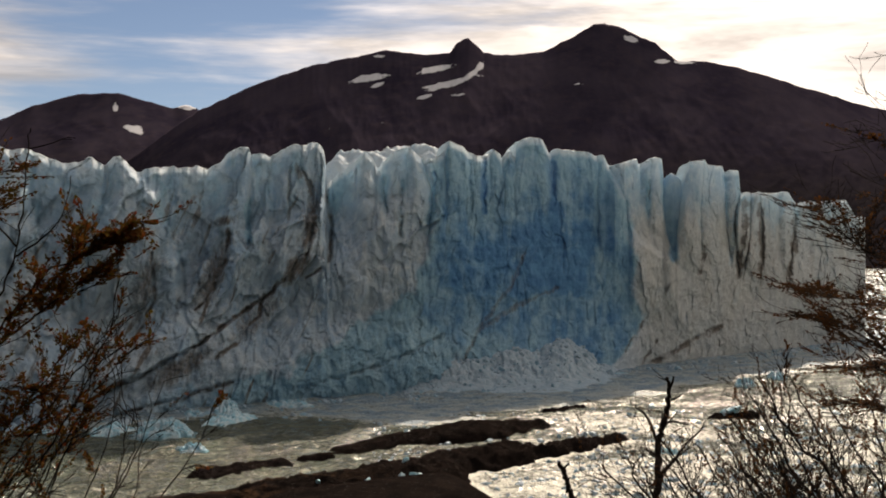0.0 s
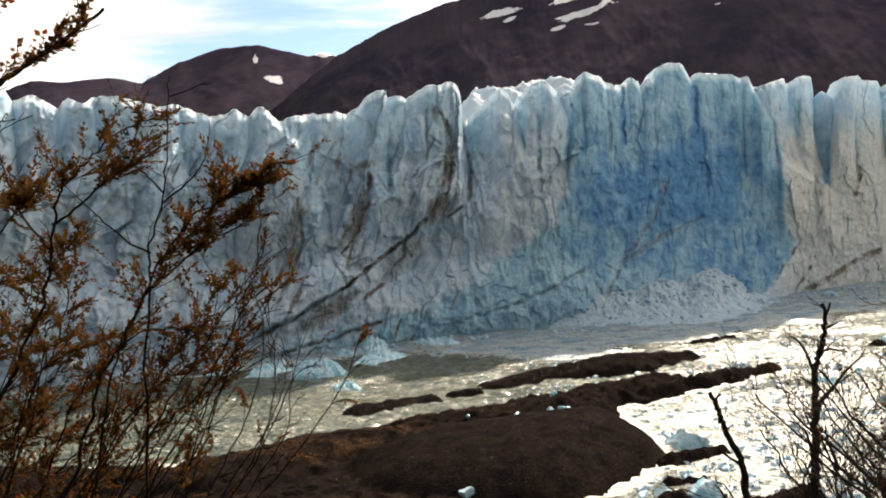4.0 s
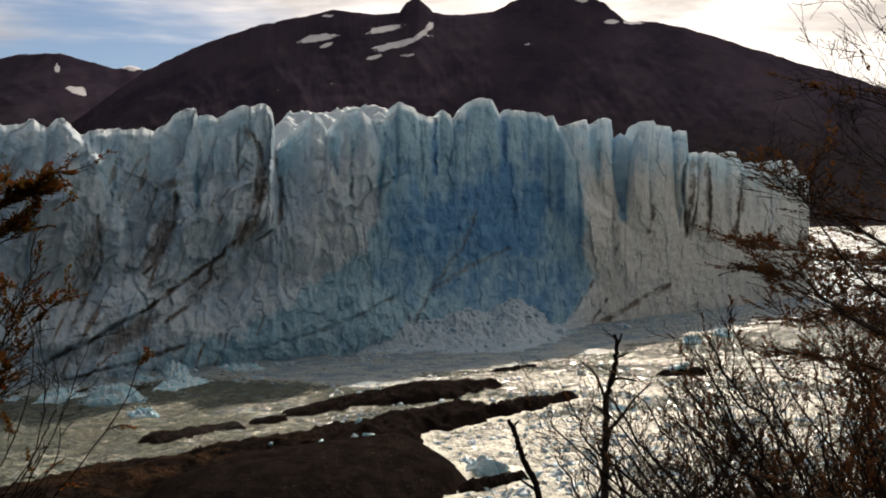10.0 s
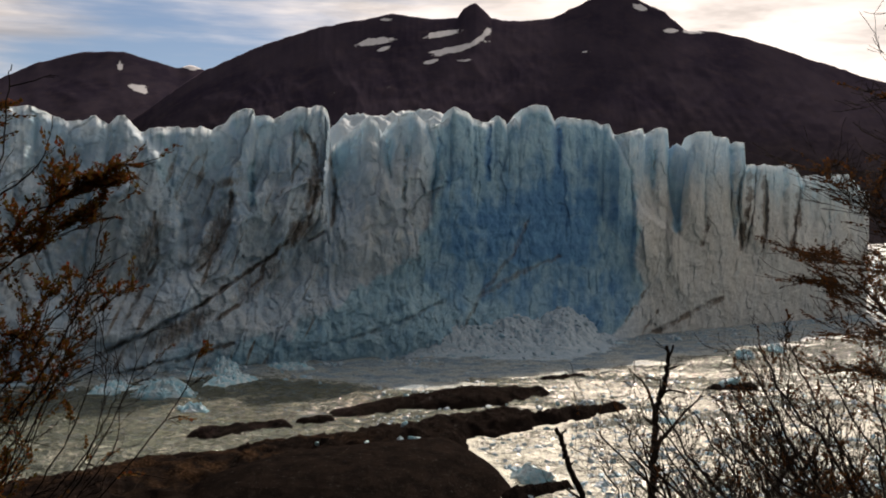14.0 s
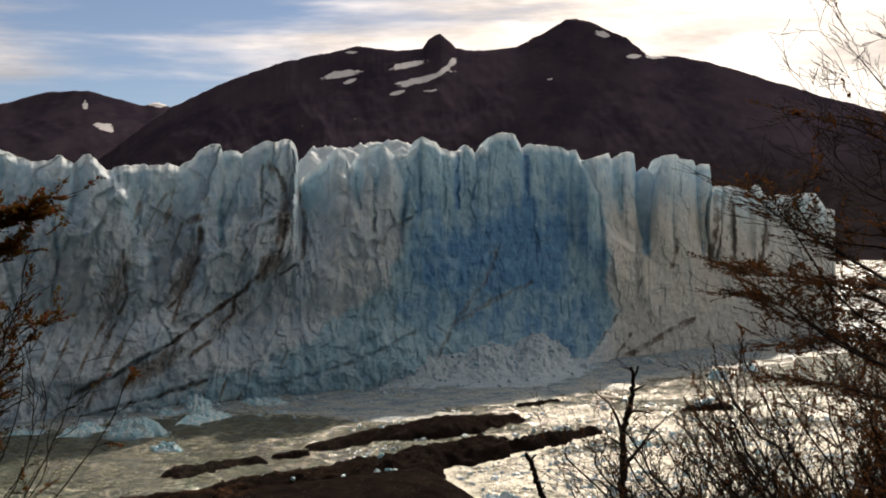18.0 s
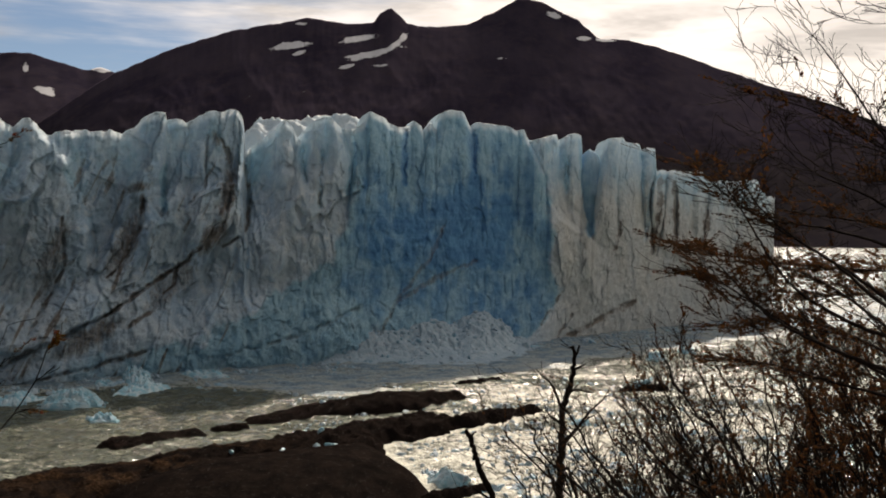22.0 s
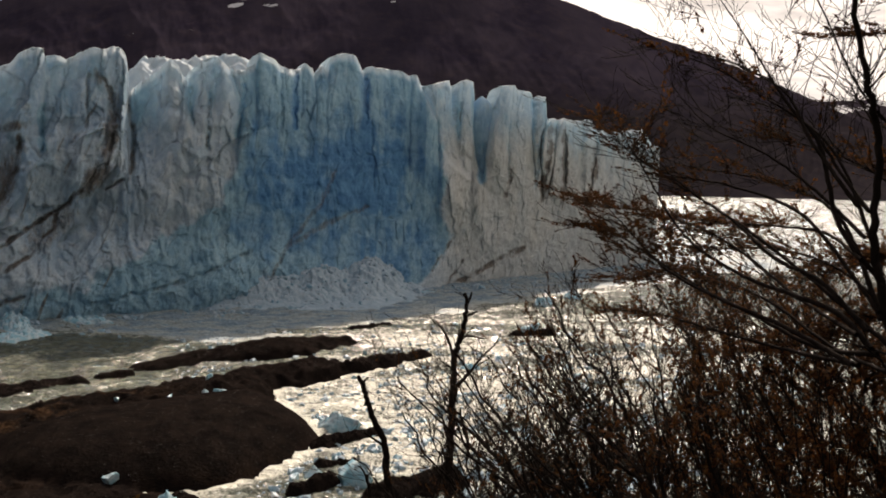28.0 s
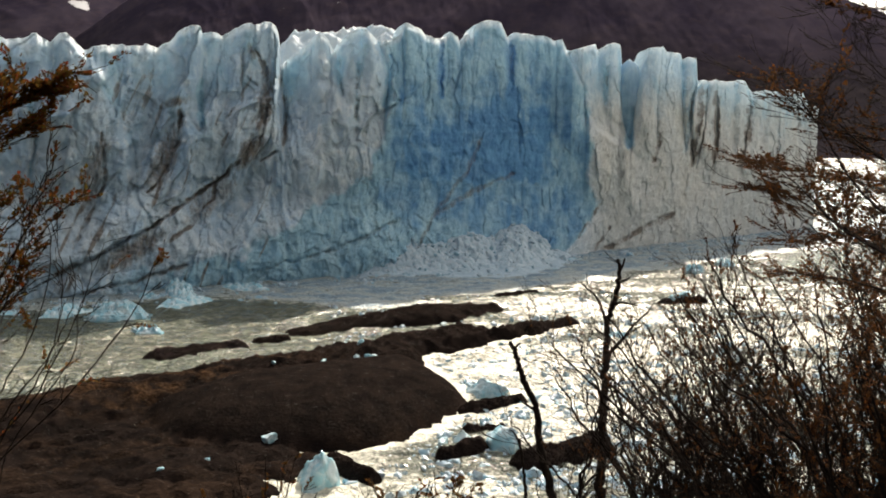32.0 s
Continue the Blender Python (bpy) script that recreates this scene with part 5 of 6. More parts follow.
def guided_tree(name, label, category, stems, seed, leaf_material, leaf_size=0.0145, thin=0.0009, lift=0.25, crook=0.10):
    """stems: part name, points, radius below and above, number of twigs, their length, their leafiness, depth of branching."""
    rng = random.Random(seed)
    foot = stems[0][1][0]
    tree = thing(name, label, category)
    fine, leaves = Wood(), []
    for part_name, pts, r0, r1, count, length, leafy, depth in stems:
        line = bend(pts, rng, (8 if crook < 0.2 else 4) * len(pts), r0 * crook)
        w_ = Wood()
        w_.tube(line, r0, r1, 8 if r0 > 0.008 else 6)
        part(part_name, w_.mesh(part_name, BARK), tree)
        flat = leafy >= 0.2
        for i in range(count):
            t = rng.uniform(0.35, 1.0) ** 0.7 if flat else rng.uniform(0.18, 1.0) ** 0.8
            k = min(int(t * (len(line) - 1)), len(line) - 2)
            d = (line[k + 1] - line[k]).normalized()
            q = Vector((rng.gauss(0, 1), rng.gauss(0, 1), rng.gauss(0, 0.7)))
            q = (q - d * q.dot(d)).normalized()
            q.z *= 0.18 if flat else 1.0
            twig(fine, leaves, line[k], d * (0.75 if flat else 0.9) + q * (0.70 if flat else 0.62), length * rng.uniform(0.5, 1.2) * (1.15 - 0.6 * t), max(thin, (r0 + (r1 - r0) * t) * 0.4), depth, rng, leafy, lift, thin)
    if fine.v:
        part("brushwood", fine.mesh("brushwood", BARK), tree, "fine dark twigs", "stuff")
    if leaves:
        part("foliage", leaf_mesh(leaves, leaf_size, rng, leaf_material), tree, "small autumn-coloured leaves in flat sprays", "stuff")
    return tree


def stem(ahead, pairs, rooted=True, tip=None):
    """Points of a stem by bearing and rise from the lookout, ahead metres off (tip: at its end), down to the soil if rooted."""
    n = len(pairs)
    pts = [from_eye(u, v, ahead + ((tip or ahead) - ahead) * (i / (n - 1))) for i, (u, v) in enumerate(pairs)]
    if ahead < 3:
        pts = [p + SIDE[0 if p.x < 0 else 1] for p in pts]
    if rooted:
        d = pts[0] - pts[1]
        fall = min((pts[0].z - soil_at(pts[0].x, pts[0].y) + 0.1) / max(-d.z, 1e-3), 6.0)
        foot = pts[0] + d * (0.85 * fall)
        foot.z = soil_at(foot.x, foot.y) - 0.1
        if foot.z < pts[0].z - 0.1:
            gap_n = max(1, int((pts[0] - foot).length / max((pts[1] - pts[0]).length, 0.05)))
            first = pts[0].copy()
            for i in range(1, gap_n + 1):
                pts.insert(0, first.lerp(foot, i / gap_n))
    return pts


WEST_STEMS = (
    ("stem", stem(2.4, ((-0.463, -0.329), (-0.453, -0.180), (-0.444, -0.077), (-0.439, -0.035), (-0.425, 0.007), (-0.417, 0.048), (-0.410, 0.112), (-0.407, 0.139))), 0.0062, 0.0012, 9, 0.1, 0.02, 0),
    ("branch", stem(2.4, ((-0.424, 0.010), (-0.399, 0.026), (-0.379, 0.046), (-0.371, 0.072), (-0.367, 0.091)), False), 0.0028, 0.0009, 4, 0.06, 0, 0),
    ("branch", stem(2.4, ((-0.440, -0.041), (-0.464, -0.028), (-0.490, -0.004), (-0.509, 0.014), (-0.529, 0.033)), False), 0.003, 0.0009, 5, 0.08, 0.02, 0),
    ("branch", stem(2.4, ((-0.422, 0.021), (-0.439, 0.040), (-0.455, 0.055), (-0.473, 0.075)), False), 0.0026, 0.0009, 4, 0.06, 0, 0),
    ("branch", stem(2.4, ((-0.409, 0.118), (-0.391, 0.122), (-0.369, 0.130)), False), 0.002, 0.0009, 2, 0.04, 0, 0),
    ("stem", stem(2.4, ((-0.579, -0.332), (-0.537, -0.267), (-0.522, -0.211), (-0.492, -0.155), (-0.462, -0.107), (-0.436, -0.059), (-0.402, -0.027), (-0.362, 0.010), (-0.324, 0.037), (-0.294, 0.044))), 0.0105, 0.0012, 34, 0.17, 0.75, 1),
    ("branch", stem(2.4, ((-0.431, -0.053), (-0.394, -0.006), (-0.369, 0.005), (-0.343, 0.021), (-0.318, 0.029)), False), 0.004, 0.001, 26, 0.13, 0.8, 1),
    ("branch", stem(2.4, ((-0.449, -0.082), (-0.416, -0.059), (-0.383, -0.033), (-0.344, -0.005)), False), 0.004, 0.001, 20, 0.14, 0.55, 1),
    ("branch", stem(2.4, ((-0.402, -0.027), (-0.382, -0.021), (-0.354, -0.013), (-0.335, -0.009)), False), 0.003, 0.001, 12, 0.12, 0.5, 1),
    ("stem", stem(2.4, ((-0.528, -0.331), (-0.507, -0.242), (-0.489, -0.161), (-0.453, -0.095), (-0.428, -0.053), (-0.394, -0.006))), 0.0085, 0.0014, 14, 0.14, 0.25, 1),
    ("stem", stem(2.45, ((-0.659, -0.335), (-0.640, -0.231), (-0.614, -0.180), (-0.573, -0.111), (-0.552, -0.050), (-0.542, 0.005), (-0.533, 0.029), (-0.507, 0.052), (-0.486, 0.072), (-0.446, 0.091), (-0.424, 0.096))), 0.01, 0.0012, 34, 0.17, 0.72, 1),
    ("branch", stem(2.45, ((-0.551, -0.032), (-0.576, -0.000), (-0.588, 0.031), (-0.599, 0.068), (-0.599, 0.092), (-0.559, 0.108)), False), 0.0034, 0.0009, 8, 0.09, 0.02, 0),
    ("branch", stem(2.45, ((-0.546, -0.007), (-0.516, 0.010), (-0.495, 0.027), (-0.468, 0.044), (-0.441, 0.061)), False), 0.004, 0.001, 22, 0.15, 0.7, 1),
    ("stem", stem(2.5, ((-0.709, -0.336), (-0.690, -0.270), (-0.660, -0.193), (-0.628, -0.117), (-0.620, -0.055), (-0.609, 0.013), (-0.625, 0.075), (-0.643, 0.101), (-0.656, 0.132))), 0.009, 0.0012, 18, 0.15, 0.25, 1),
    ("branch", stem(2.5, ((-0.623, -0.073), (-0.640, -0.048), (-0.660, -0.023), (-0.672, 0.003)), False), 0.004, 0.001, 26, 0.15, 0.8, 1),
    ("branch", stem(2.5, ((-0.617, -0.030), (-0.600, -0.006), (-0.582, 0.012), (-0.575, 0.018)), False), 0.004, 0.001, 22, 0.14, 0.8, 1),
    ("stem", stem(2.6, ((-0.782, -0.338), (-0.754, -0.258), (-0.721, -0.193), (-0.702, -0.129), (-0.678, -0.085), (-0.635, -0.067), (-0.580, -0.062))), 0.01, 0.0014, 42, 0.2, 0.75, 1),
    ("stem", stem(2.6, ((-0.738, -0.337), (-0.720, -0.283), (-0.687, -0.218), (-0.655, -0.161), (-0.604, -0.130), (-0.555, -0.105), (-0.501, -0.088))), 0.009, 0.0012, 42, 0.18, 0.7, 1),
    ("stem", stem(2.5, ((-0.631, -0.334), (-0.614, -0.281), (-0.600, -0.218), (-0.576, -0.167), (-0.538, -0.143), (-0.497, -0.131))), 0.008, 0.0012, 34, 0.17, 0.65, 1),
    ("stem", stem(2.5, ((-0.610, -0.333), (-0.573, -0.280), (-0.530, -0.242), (-0.502, -0.211), (-0.481, -0.192))), 0.007, 0.0012, 30, 0.16, 0.5, 1),
    ("stem", stem(2.4, ((-0.508, -0.330), (-0.471, -0.260), (-0.436, -0.204), (-0.405, -0.161), (-0.375, -0.120), (-0.342, -0.078), (-0.322, -0.049))), 0.0062, 0.0011, 20, 0.17, 0.12, 1),
    ("stem", stem(2.4, ((-0.482, -0.329), (-0.446, -0.272), (-0.411, -0.216), (-0.376, -0.155), (-0.349, -0.108), (-0.329, -0.061), (-0.322, -0.026), (-0.316, 0.020))), 0.0058, 0.001, 14, 0.15, 0.08, 1),
    ("stem", stem(2.4, ((-0.442, -0.328), (-0.413, -0.265), (-0.391, -0.204), (-0.360, -0.150), (-0.331, -0.108), (-0.311, -0.085))), 0.0055, 0.001, 24, 0.15, 0.35, 1),
    ("stem", stem(2.35, ((-0.397, -0.327), (-0.366, -0.276), (-0.336, -0.239), (-0.313, -0.203), (-0.303, -0.168), (-0.306, -0.132))), 0.004, 0.0009, 12, 0.1, 0, 1),
    ("stem", stem(2.35, ((-0.384, -0.327), (-0.350, -0.270), (-0.327, -0.227), (-0.315, -0.179), (-0.315, -0.132), (-0.324, -0.096))), 0.004, 0.0009, 12, 0.1, 0, 1),
    ("stem", stem(2.35, ((-0.410, -0.327), (-0.375, -0.264), (-0.348, -0.215), (-0.327, -0.156), (-0.325, -0.108), (-0.336, -0.079))), 0.0042, 0.0009, 14, 0.11, 0.04, 1),
    ("stem", stem(2.35, ((-0.372, -0.326), (-0.338, -0.276), (-0.305, -0.227), (-0.297, -0.179), (-0.278, -0.162))), 0.0036, 0.0009, 10, 0.09, 0, 1),
    ("stem", stem(2.4, ((-0.462, -0.329), (-0.427, -0.277), (-0.393, -0.240), (-0.378, -0.192), (-0.352, -0.167))), 0.004, 0.0009, 16, 0.13, 0.25, 1),
    ("stem", stem(2.6, ((-0.827, -0.340), (-0.790, -0.245), (-0.754, -0.154), (-0.720, -0.078), (-0.694, -0.015), (-0.664, 0.009), (-0.636, 0.026), (-0.595, 0.020))), 0.011, 0.0014, 60, 0.2, 0.8, 1),
    ("stem", stem(2.7, ((-0.804, -0.339), (-0.771, -0.284), (-0.730, -0.219), (-0.691, -0.180), (-0.647, -0.155), (-0.585, -0.139), (-0.537, -0.130))), 0.01, 0.0014, 64, 0.2, 0.75, 1),
    ("stem", stem(2.6, ((-0.716, -0.336), (-0.684, -0.282), (-0.646, -0.243), (-0.603, -0.211), (-0.554, -0.192), (-0.520, -0.180))), 0.008, 0.0013, 56, 0.18, 0.7, 1),
    ("stem", stem(2.6, ((-0.760, -0.338), (-0.728, -0.296), (-0.690, -0.263), (-0.646, -0.243), (-0.597, -0.233), (-0.556, -0.230))), 0.008, 0.0013, 56, 0.18, 0.65, 1),
    ("stem", stem(2.7, ((-0.695, -0.336), (-0.657, -0.301), (-0.620, -0.275), (-0.572, -0.261), (-0.524, -0.254))), 0.007, 0.0013, 50, 0.18, 0.6, 1),
    ("stem", stem(2.5, ((-0.645, -0.334), (-0.616, -0.256), (-0.584, -0.186), (-0.550, -0.130), (-0.534, -0.081), (-0.546, -0.050), (-0.524, -0.026))), 0.008, 0.0012, 44, 0.16, 0.6, 1),
    ("stem", stem(2.7, ((-0.849, -0.340), (-0.810, -0.219), (-0.781, -0.128), (-0.747, -0.065), (-0.697, -0.053), (-0.641, -0.060))), 0.011, 0.0014, 60, 0.22, 0.8, 1),
    ("stem", stem(2.5, ((-0.596, -0.333), (-0.564, -0.255), (-0.534, -0.192), (-0.498, -0.149), (-0.458, -0.125), (-0.419, -0.119), (-0.388, -0.131))), 0.007, 0.0012, 50, 0.16, 0.5, 1),
    ("stem", stem(2.45, ((-0.555, -0.332), (-0.525, -0.279), (-0.489, -0.229), (-0.455, -0.192), (-0.421, -0.167), (-0.382, -0.149))), 0.007, 0.0012, 44, 0.16, 0.45, 1),
    ("stem", stem(2.45, ((-0.522, -0.331), (-0.492, -0.279), (-0.457, -0.235), (-0.417, -0.204), (-0.377, -0.179), (-0.350, -0.132))), 0.0065, 0.0011, 30, 0.16, 0.25, 1),
    ("stem", stem(2.45, ((-0.549, -0.331), (-0.511, -0.267), (-0.469, -0.210), (-0.427, -0.155), (-0.386, -0.101), (-0.360, -0.066))), 0.0065, 0.0011, 34, 0.16, 0.35, 1),
    ("stem", stem(2.45, ((-0.495, -0.330), (-0.459, -0.278), (-0.431, -0.228), (-0.390, -0.180), (-0.363, -0.138), (-0.339, -0.096), (-0.311, -0.079))), 0.0055, 0.001, 26, 0.15, 0.2, 1),
    ("stem", stem(2.6, ((-0.673, -0.335), (-0.629, -0.307), (-0.567, -0.293), (-0.506, -0.285), (-0.459, -0.272))), 0.007, 0.0013, 40, 0.18, 0.4, 1),
)
rng_w = random.Random(33)
canes = []
for i in range(16):
    foot_u, top_v = -0.80 + 0.42 * (i + rng_w.random()) / 16, rng_w.uniform(-0.22, -0.05)
    lean = rng_w.uniform(0.08, 0.24)
    canes.append(("cane", stem(rng_w.uniform(2.4, 2.9), ((foot_u, -0.36), (foot_u + 0.5 * lean, -0.36 + 0.4 * (top_v + 0.36)), (foot_u + 0.85 * lean, -0.36 + 0.75 * (top_v + 0.36)), (foot_u + lean, top_v))), rng_w.uniform(0.004, 0.008), 0.0011, 22, 0.18, 0.20 if foot_u < -0.5 else 0.10, 1))
guided_tree("shrub", "southern beech shrub with rust and olive leaf sprays on dark stems", "shrub", WEST_STEMS + tuple(canes), 21, OLIVE, 0.0115, lift=0.08, crook=0.45)
guided_tree("tree", "thin beech limb with a few olive leaves reaching over the lookout", "tree", (
    ("trunk", stem(1.9, ((-0.86, -0.40), (-0.84, -0.15), (-0.77, -0.04), (-0.712, 0.029), (-0.666, 0.083), (-0.601, 0.138), (-0.539, 0.170), (-0.470, 0.212))), 0.016, 0.003, 16, 0.16, 0.5, 1),
    ("limb", stem(1.9, ((-0.76, -0.02), (-0.709, 0.073), (-0.684, 0.133), (-0.649, 0.180), (-0.643, 0.23)), False), 0.008, 0.003, 14, 0.16, 0.6, 1),
), 22, OLIVE)
guided_tree("tree", "nearly bare southern beech with dark forked trunks and scattered rust leaves", "tree", (
    ("trunk", stem(2.5, ((0.683, -0.225), (0.663, -0.153), (0.647, -0.09), (0.644, 0.014), (0.629, 0.077), (0.603, 0.181), (0.599, 0.234), (0.571, 0.264), (0.548, 0.284))), 0.034, 0.0022, 20, 0.34, 0.0015, 2),
    ("trunk", stem(2.6, ((0.717, -0.227), (0.716, -0.145), (0.71, -0.066), (0.704, 0.035), (0.692, 0.12), (0.685, 0.178), (0.666, 0.236), (0.654, 0.316), (0.641, 0.364))), 0.034, 0.0025, 26, 0.36, 0.0015, 2),
    ("limb", stem(2.5, ((0.663, -0.132), (0.607, -0.069), (0.58, 0.014), (0.553, 0.045), (0.531, 0.071), (0.509, 0.102), (0.483, 0.137), (0.445, 0.182)), False, 3.0), 0.0085, 0.0011, 16, 0.29, 0.008, 2),
    ("limb", stem(2.5, ((0.625, -0.048), (0.569, 0.02), (0.542, 0.066), (0.498, 0.091), (0.46, 0.104), (0.422, 0.111)), False, 3.2), 0.0065, 0.0011, 16, 0.29, 0.008, 2),
    ("limb", stem(2.5, ((0.635, -0.08), (0.579, -0.032), (0.524, 0.005), (0.458, 0.035), (0.416, 0.076)), False, 3.2), 0.0065, 0.0011, 19, 0.31, 0.008, 2),
    ("limb", stem(2.5, ((0.656, -0.158), (0.567, -0.057), (0.484, -0.025), (0.404, -0.009), (0.352, 0.031)), False, 3.6), 0.007, 0.0011, 44, 0.28, 0.22, 1),
    ("limb", stem(2.5, ((0.672, -0.195), (0.582, -0.124), (0.5, -0.066), (0.43, -0.024), (0.367, 0.016), (0.337, 0.046)), False, 3.8), 0.0075, 0.0011, 48, 0.28, 0.20, 1),
    ("limb", stem(2.5, ((0.632, -0.182), (0.564, -0.139), (0.483, -0.08), (0.419, -0.054), (0.351, -0.043)), False, 4.0), 0.0075, 0.0011, 54, 0.3, 0.40, 1),
    ("limb", stem(2.5, ((0.677, -0.225), (0.608, -0.192), (0.525, -0.137), (0.444, -0.109), (0.38, -0.117)), False, 4.0), 0.0075, 0.0011, 56, 0.3, 0.40, 1),
    ("limb", stem(2.6, ((0.712, -0.092), (0.685, 0.003), (0.662, 0.035), (0.617, 0.082), (0.557, 0.18), (0.501, 0.199)), False, 2.9), 0.0075, 0.0011, 19, 0.29, 0.008, 2),
    ("limb", stem(2.6, ((0.689, 0.12), (0.655, 0.161), (0.62, 0.176), (0.546, 0.211), (0.524, 0.221)), False, 2.8), 0.0055, 0.0011, 14, 0.26, 0.008, 2),
    ("limb", stem(2.6, ((0.704, 0.035), (0.742, 0.077), (0.774, 0.104), (0.813, 0.132)), False), 0.006, 0.0012, 13, 0.31, 0.008, 2),
    ("limb", stem(2.6, ((0.692, 0.12), (0.727, 0.163), (0.765, 0.186), (0.81, 0.203)), False), 0.006, 0.0012, 13, 0.29, 0.008, 2),
    ("limb", stem(2.6, ((0.685, 0.178), (0.716, 0.2), (0.748, 0.229), (0.768, 0.268), (0.783, 0.318)), False), 0.0055, 0.0011, 14, 0.26, 0.008, 2),
    ("limb", stem(2.5, ((0.597, 0.171), (0.592, 0.223), (0.57, 0.259), (0.549, 0.305)), False), 0.0045, 0.001, 10, 0.22, 0.008, 2),
    ("limb", stem(2.6, ((0.666, 0.236), (0.695, 0.275), (0.709, 0.336), (0.723, 0.38)), False), 0.005, 0.001, 11, 0.24, 0.008, 2),
    ("limb", stem(2.5, ((0.663, -0.158), (0.71, -0.134), (0.735, -0.114), (0.767, -0.089), (0.804, -0.074)), False), 0.007, 0.0012, 36, 0.28, 0.22, 1),
    ("limb", stem(2.5, ((0.646, -0.09), (0.608, -0.007), (0.57, 0.035), (0.525, 0.056), (0.475, 0.066)), False, 3.2), 0.006, 0.0011, 19, 0.29, 0.008, 2),
    ("limb", stem(2.6, ((0.714, -0.119), (0.678, -0.039), (0.638, -0.007), (0.58, 0.014), (0.53, 0.025)), False, 3.0), 0.006, 0.0011, 34, 0.26, 0.22, 1),
    ("limb", stem(2.6, ((0.714, -0.187), (0.656, -0.142), (0.6, -0.104), (0.527, -0.087), (0.455, -0.09)), False, 3.4), 0.007, 0.0011, 46, 0.28, 0.32, 1),
    ("limb", stem(2.5, ((0.659, -0.166), (0.639, -0.116), (0.613, -0.065), (0.585, -0.040), (0.545, -0.023), (0.491, -0.013), (0.432, -0.005)), False, 3.2), 0.009, 0.0011, 26, 0.22, 0.3, 1),
    ("limb", stem(2.5, ((0.650, -0.197), (0.610, -0.158), (0.555, -0.137), (0.508, -0.120), (0.456, -0.091), (0.425, -0.060), (0.394, -0.012), (0.369, 0.024), (0.348, 0.050)), False, 3.6), 0.009, 0.0011, 22, 0.24, 0.1, 1),
    ("limb", stem(2.5, ((0.644, -0.178), (0.590, -0.126), (0.536, -0.100), (0.490, -0.062), (0.451, -0.037), (0.419, -0.013), (0.394, 0.018), (0.388, 0.047)), False, 3.5), 0.008, 0.0011, 26, 0.24, 0.22, 1),
    ("limb", stem(2.5, ((0.657, -0.203), (0.588, -0.193), (0.521, -0.160), (0.455, -0.127), (0.392, -0.089), (0.355, -0.067), (0.333, -0.064)), False, 3.8), 0.008, 0.0011, 38, 0.26, 0.55, 1),
    ("limb", stem(2.5, ((0.629, -0.214), (0.554, -0.173), (0.475, -0.140), (0.417, -0.108), (0.380, -0.071), (0.355, -0.047), (0.337, -0.038)), False, 3.8), 0.008, 0.0011, 36, 0.25, 0.5, 1),
    ("limb", stem(2.5, ((0.636, -0.214), (0.567, -0.198), (0.487, -0.176), (0.416, -0.155), (0.360, -0.146)), False, 3.8), 0.008, 0.0011, 44, 0.26, 0.5, 1),
    ("limb", stem(2.5, ((0.632, -0.103), (0.591, -0.074), (0.537, -0.066), (0.483, -0.062), (0.431, -0.055)), False, 3.4), 0.006, 0.0011, 34, 0.22, 0.6, 1),
    ("limb", stem(2.5, ((0.638, -0.053), (0.607, -0.015), (0.567, 0.035), (0.513, 0.066), (0.461, 0.093), (0.402, 0.111)), False, 3.2), 0.0065, 0.0011, 20, 0.22, 0.25, 1),
    ("limb", stem(2.5, ((0.697, 0.086), (0.669, 0.127), (0.633, 0.133), (0.591, 0.130)), False, 2.9), 0.005, 0.0011, 16, 0.15, 0.5, 1),
    ("limb", stem(2.5, ((0.673, 0.231), (0.637, 0.242), (0.601, 0.245), (0.570, 0.246)), False, 2.7), 0.004, 0.001, 12, 0.12, 0.55, 1),
    ("limb", stem(2.6, ((0.702, 0.131), (0.729, 0.168), (0.752, 0.177), (0.790, 0.178)), False, 2.8), 0.006, 0.0011, 34, 0.18, 0.8, 1),
    ("limb", stem(2.5, ((0.697, 0.099), (0.717, 0.145), (0.746, 0.224), (0.763, 0.271), (0.780, 0.312), (0.798, 0.353)), False, 2.6), 0.0075, 0.0012, 20, 0.22, 0.01, 2),
    ("limb", stem(2.6, ((0.711, -0.118), (0.690, -0.099), (0.676, -0.095), (0.654, -0.097)), False, 2.8), 0.005, 0.0011, 26, 0.18, 0.75, 1),
    ("limb", stem(2.6, ((0.715, -0.106), (0.741, -0.100), (0.771, -0.091), (0.809, -0.089)), False, 2.8), 0.006, 0.0011, 30, 0.2, 0.75, 1),
), 23, RUST, 0.0125)
